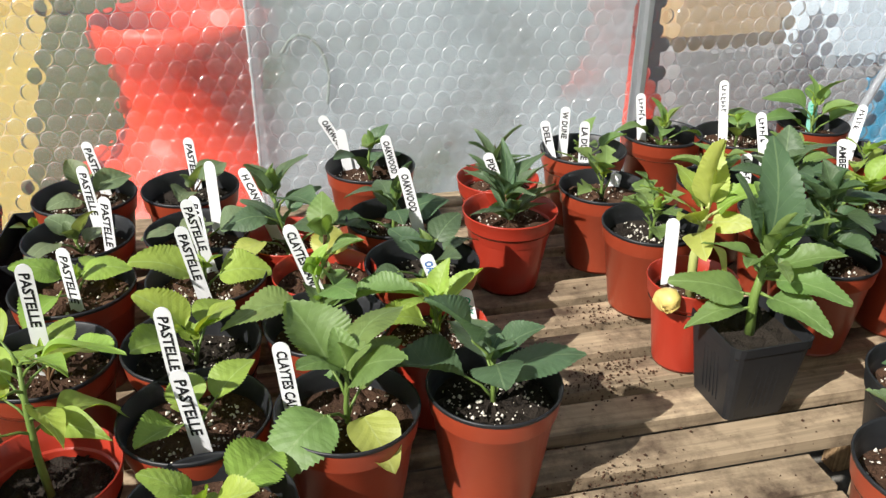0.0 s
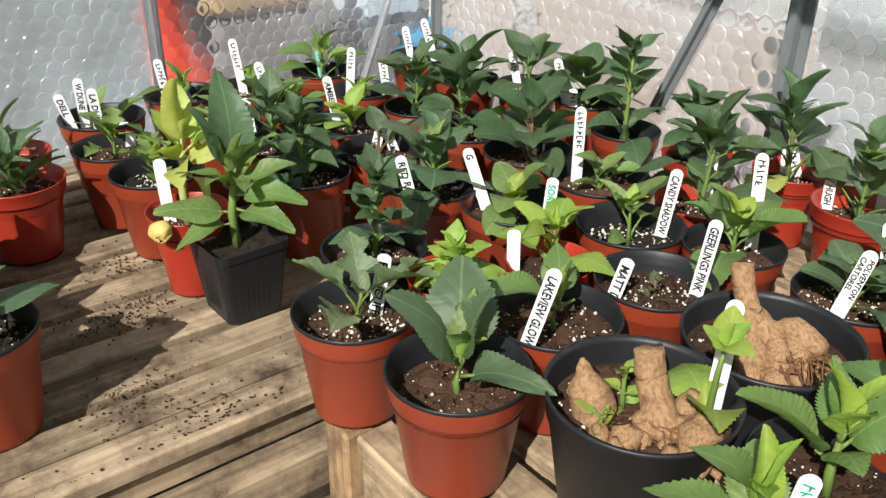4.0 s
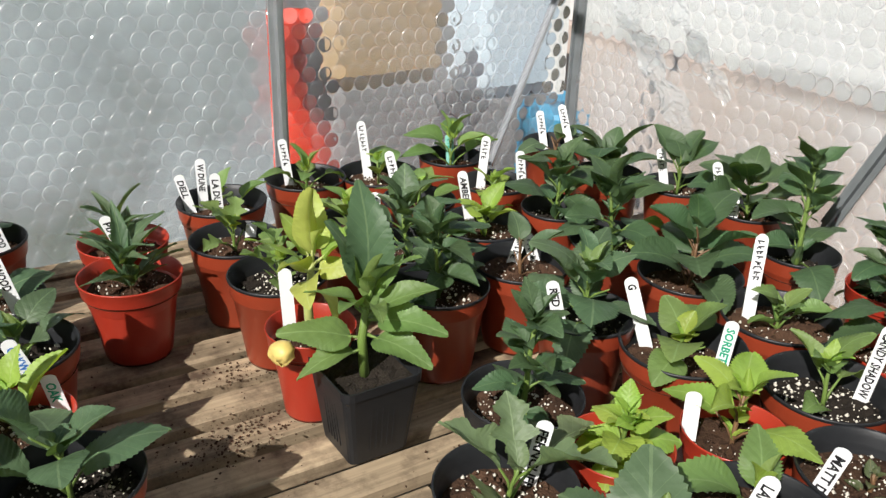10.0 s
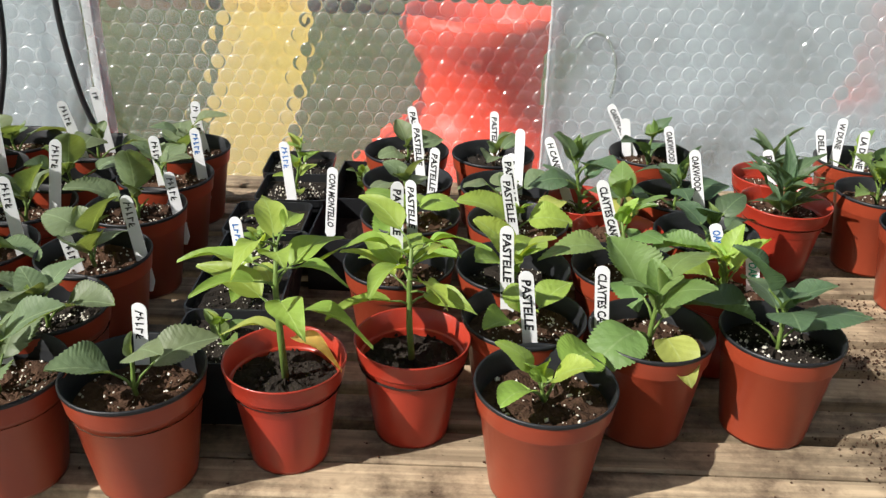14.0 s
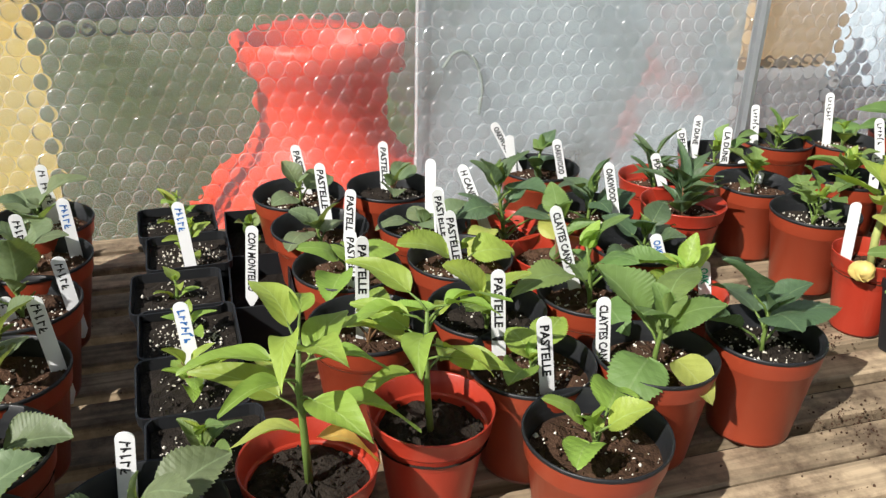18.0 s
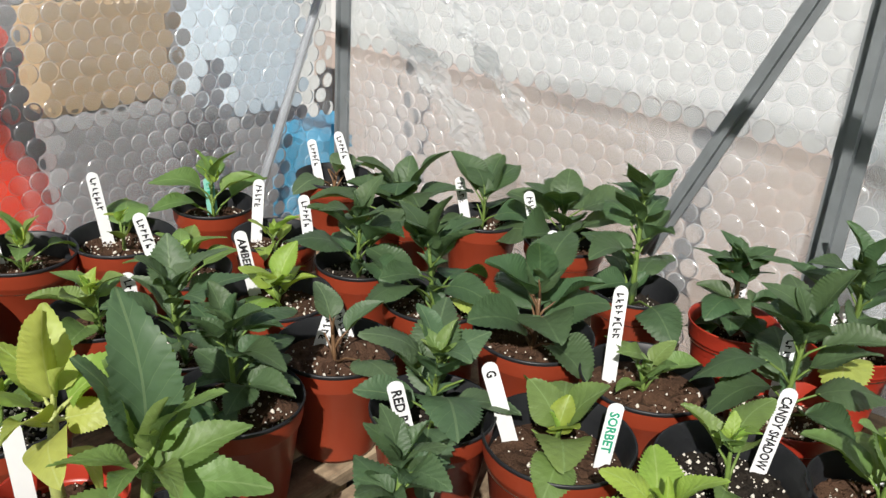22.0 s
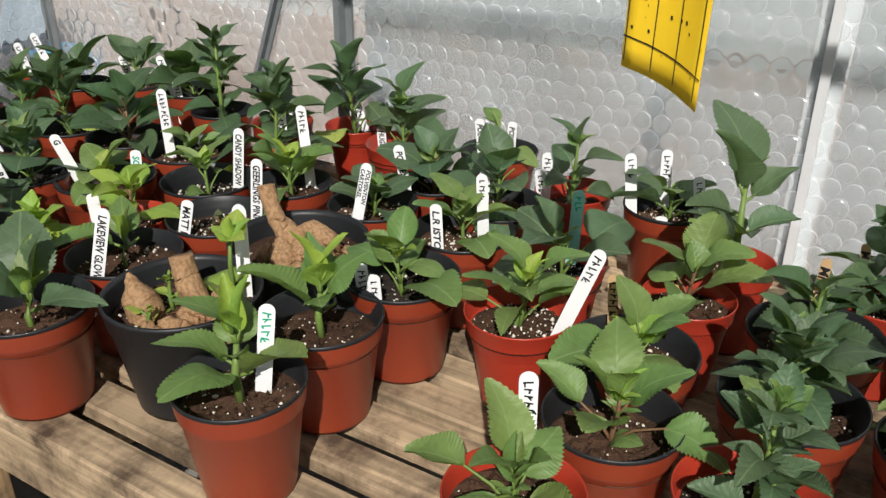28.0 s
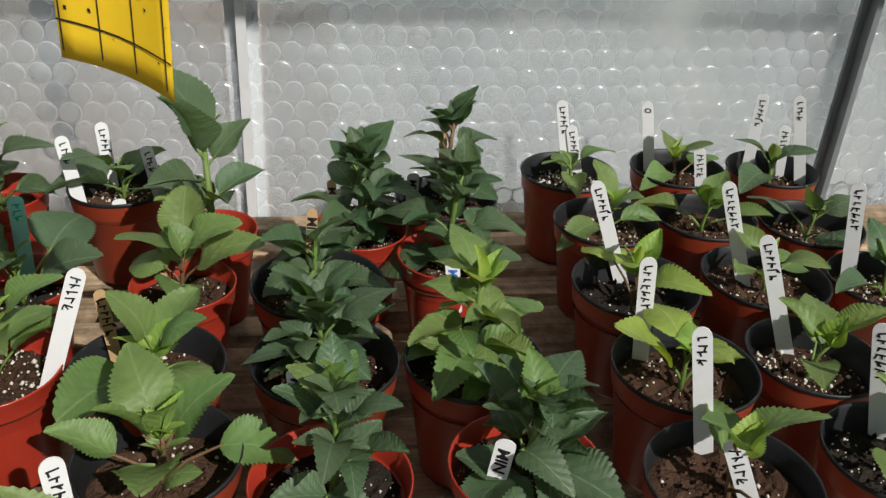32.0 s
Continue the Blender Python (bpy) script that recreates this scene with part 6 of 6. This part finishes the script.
B = tuber_pot(0.846, 0.241, "black pot with a long pale dahlia tuber clump",
              [([uv(-0.036, 0.022, 0.198), uv(-0.032, 0.017, 0.178), uv(-0.024, 0.008, 0.155), uv(-0.01, 0.0, 0.138), uv(0.008, -0.004, 0.126)], [0.0105, 0.0105, 0.011, 0.015, 0.014]),
               ([uv(-0.002, 0.0, 0.142), uv(0.016, 0.0, 0.145), uv(0.034, -0.004, 0.134), uv(0.043, -0.008, 0.112)], [0.008, 0.0135, 0.0145, 0.006]),
               ([uv(-0.018, -0.008, 0.138), uv(-0.016, -0.022, 0.122), uv(-0.016, -0.034, 0.1)], [0.008, 0.015, 0.012]),
               ([uv(0.002, -0.01, 0.14), uv(0.006, -0.026, 0.124), uv(0.008, -0.036, 0.1)], [0.008, 0.0125, 0.008]),
               ([uv(0.016, -0.006, 0.142), uv(0.024, -0.022, 0.128), uv(0.028, -0.032, 0.102)], [0.007, 0.0105, 0.005]),
               ([uv(-0.03, 0.0, 0.128), uv(-0.04, -0.008, 0.114), uv(-0.044, -0.014, 0.1)], [0.007, 0.011, 0.007]),
               ([uv(-0.022, 0.002, 0.163), uv(-0.015, -0.003, 0.162)], [0.006, 0.004]),
               ([uv(-0.02, 0.0, 0.155), uv(-0.012, -0.006, 0.153)], [0.005, 0.0035])],
              [uv(0.026, -0.024, 0.135), uv(0.01, -0.022, 0.135), uv(0.036, -0.014, 0.135), uv(0.02, -0.03, 0.125)], 4)

# the swollen yellow seed leaf beside the curled seedling
sl = lump([(0.476, 0.862, 0.100), (0.472, 0.854, 0.108), (0.474, 0.844, 0.112), (0.478, 0.837, 0.104)], [0.007, 0.0135, 0.0135, 0.005], 9)
tagged(piece("seed_leaf", mesh_of("seed_leaf", *sl, material("waxy_yellow", (0.66, 0.5, 0.16), 0.45, 0.4, vary=0.25, scale=60, bump=0.15))), "swollen pale yellow seed leaf lying on compost", "seed leaf")

# ---- sticky trap ----
trap = empty("sticky_trap", pose(0, 0, 0), "yellow sticky insect trap hanging above the pots", "sticky trap")
tip, inner = Vector((0.684, -0.264, 0.412)), Vector((0.692, -0.208, 0.434))
wide, rise = inner - tip, Vector((-0.2, -0.03, 0.97)).normalized() * 0.24
nrm = wide.cross(rise).normalized()


def card_at(u, t, off=0.0):
    """A place on the gently curled card: u across from the low corner, t up."""
    return tip + wide * u + rise * t + nrm * (0.006 * math.sin(math.pi * u) + 0.012 * math.sin(2.2 * t) + off)


cv, cf = [], []
for i in range(9):
    for j in range(17):
        cv.append(card_at(i / 8, j / 16))
for i in range(8):
    for j in range(16):
        o = i * 17 + j
        cf.append((o, o + 17, o + 18, o + 1))
cm = mesh_of("card", cv, cf, YELLOWTRAP)
cd = piece("card", cm, trap)
so = cd.modifiers.new("thickness", "SOLIDIFY")
so.thickness, so.offset = 0.0006, 0.0
lines = []
for sgn in (-0.0012, 0.0012):
    for u in (0.06, 0.36, 0.66, 0.97):
        for k in range(16):
            a, b, w = k / 16 + 0.02, (k + 1) / 16 + 0.02, 0.006
            lines.append(([card_at(u - w, a, sgn), card_at(u + w, a, sgn), card_at(u + w, b, sgn), card_at(u - w, b, sgn)], [(0, 1, 2, 3)]))
    for t in (0.09, 0.33, 0.57, 0.81):
        for k in range(8):
            a, b, w = k / 8, (k + 1) / 8, 0.0022
            lines.append(([card_at(a, t - w, sgn), card_at(b, t - w, sgn), card_at(b, t + w, sgn), card_at(a, t + w, sgn)], [(0, 1, 2, 3)]))
    for k in range(60):
        u, t, w = random.uniform(0.03, 0.97), random.uniform(0.05, 0.98), random.uniform(0.006, 0.016)
        lines.append(([card_at(u - w, t - w * 0.25, sgn), card_at(u + w * 0.6, t - w * 0.3, sgn), card_at(u + w, t + w * 0.3, sgn), card_at(u - w * 0.5, t + w * 0.35, sgn)], [(0, 1, 2, 3)]))
piece("printed_grid", mesh_of("printed_grid", *joined(lines), INKS["k"], False), trap, None, "black printed grid and specks")
pegs = joined([([card_at(u - 0.02, 0.075, 0.0022), card_at(u + 0.02, 0.075, 0.0022), card_at(u + 0.015, 0.1, 0.0022), card_at(u - 0.015, 0.1, 0.0022)], [(0, 1, 2, 3)]) for u in (0.12, 0.25, 0.38, 0.52, 0.66, 0.8, 0.92)])
piece("punched_hole", mesh_of("punched_hole", *pegs, WHITE, False), trap, None, "row of small pale punched holes")
top = card_at(0.5, 0.97)
piece("string", mesh_of("string", *tube([top, (0.66, -0.22, 0.992)], [0.0008, 0.0008], 6), WHITE), trap)
tagged(box("roof_purlin", 0.645, 0.675, -1.75, WALL_A, 0.985, 1.005, ALU), "aluminium roof purlin", "purlin", kind="structure")

# ---- cables ----
def cable(name, pts, r, label, mat=CABLE):
    P = [Vector(p) for p in pts]
    fine = []
    for k in range(len(P) - 1):
        p0, p1, p2, p3 = P[max(k - 1, 0)], P[k], P[k + 1], P[min(k + 2, len(P) - 1)]
        for s in range(8):
            t = s / 8
            fine.append(0.5 * ((2 * p1) + (p2 - p0) * t + (2 * p0 - 5 * p1 + 4 * p2 - p3) * t * t + (3 * p1 - p0 - 3 * p2 + p3) * t ** 3))
    fine.append(P[-1])
    tagged(piece(name, mesh_of(name, *tube(fine, [r] * len(fine), 10), mat)), label, "cable")


HOSE = material("grey_hose", (0.22, 0.25, 0.22), 0.6, 0.3, vary=0.3)
cable("power_cable", [(-0.94, 1.45, 0.75), (-0.93, 1.445, 0.45), (-0.925, 1.445, 0.32), (-0.94, 1.447, 0.2), (-0.985, 1.45, 0.06), (-1.02, 1.445, -0.03)], 0.0055, "thick black cable hanging down the bubble wrap")
cable("power_cable", [(-0.82, 1.45, 0.75), (-0.82, 1.445, 0.42), (-0.825, 1.445, 0.29), (-0.81, 1.448, 0.15), (-0.78, 1.45, 0.05), (-0.75, 1.445, -0.03)], 0.0055, "thick black cable hanging beside the glazing bar")
cable("hose_loop", [(0.095, 1.497, 0.25), (0.115, 1.497, 0.275), (0.14, 1.497, 0.275), (0.16, 1.497, 0.25), (0.17, 1.497, 0.21), (0.165, 1.497, 0.16)], 0.0028, "thin grey hose loop behind the wrap", HOSE)

# ---- spilled compost on the slats ----
random.seed(11)
bits = []
for _ in range(1800):
    if random.random() < 0.75:
        px, py = random.uniform(0.26, 0.66), 0.56 + 0.75 * random.random() ** 1.3
        if random.random() < 0.8:
            c = random.choice(((0.42, 0.62), (0.36, 0.70), (0.44, 0.88), (0.47, 1.0), (0.40, 0.86)))
            px, py = random.gauss(c[0], 0.035), random.gauss(c[1], 0.022)
    else:
        px, py = random.uniform(-0.7, 0.3), random.uniform(0.56, 1.3)
    py = max(py, 0.6)
    bits.append(chunk((px, py, 0.0005), random.choice((0.0005, 0.0007, 0.0009, 0.0012, 0.002))))
tagged(piece("spilled_compost", mesh_of("spilled_compost", *joined(bits), SOIL, False)), "crumbs of spilled brown compost on the slats", "spilled compost", kind="stuff")
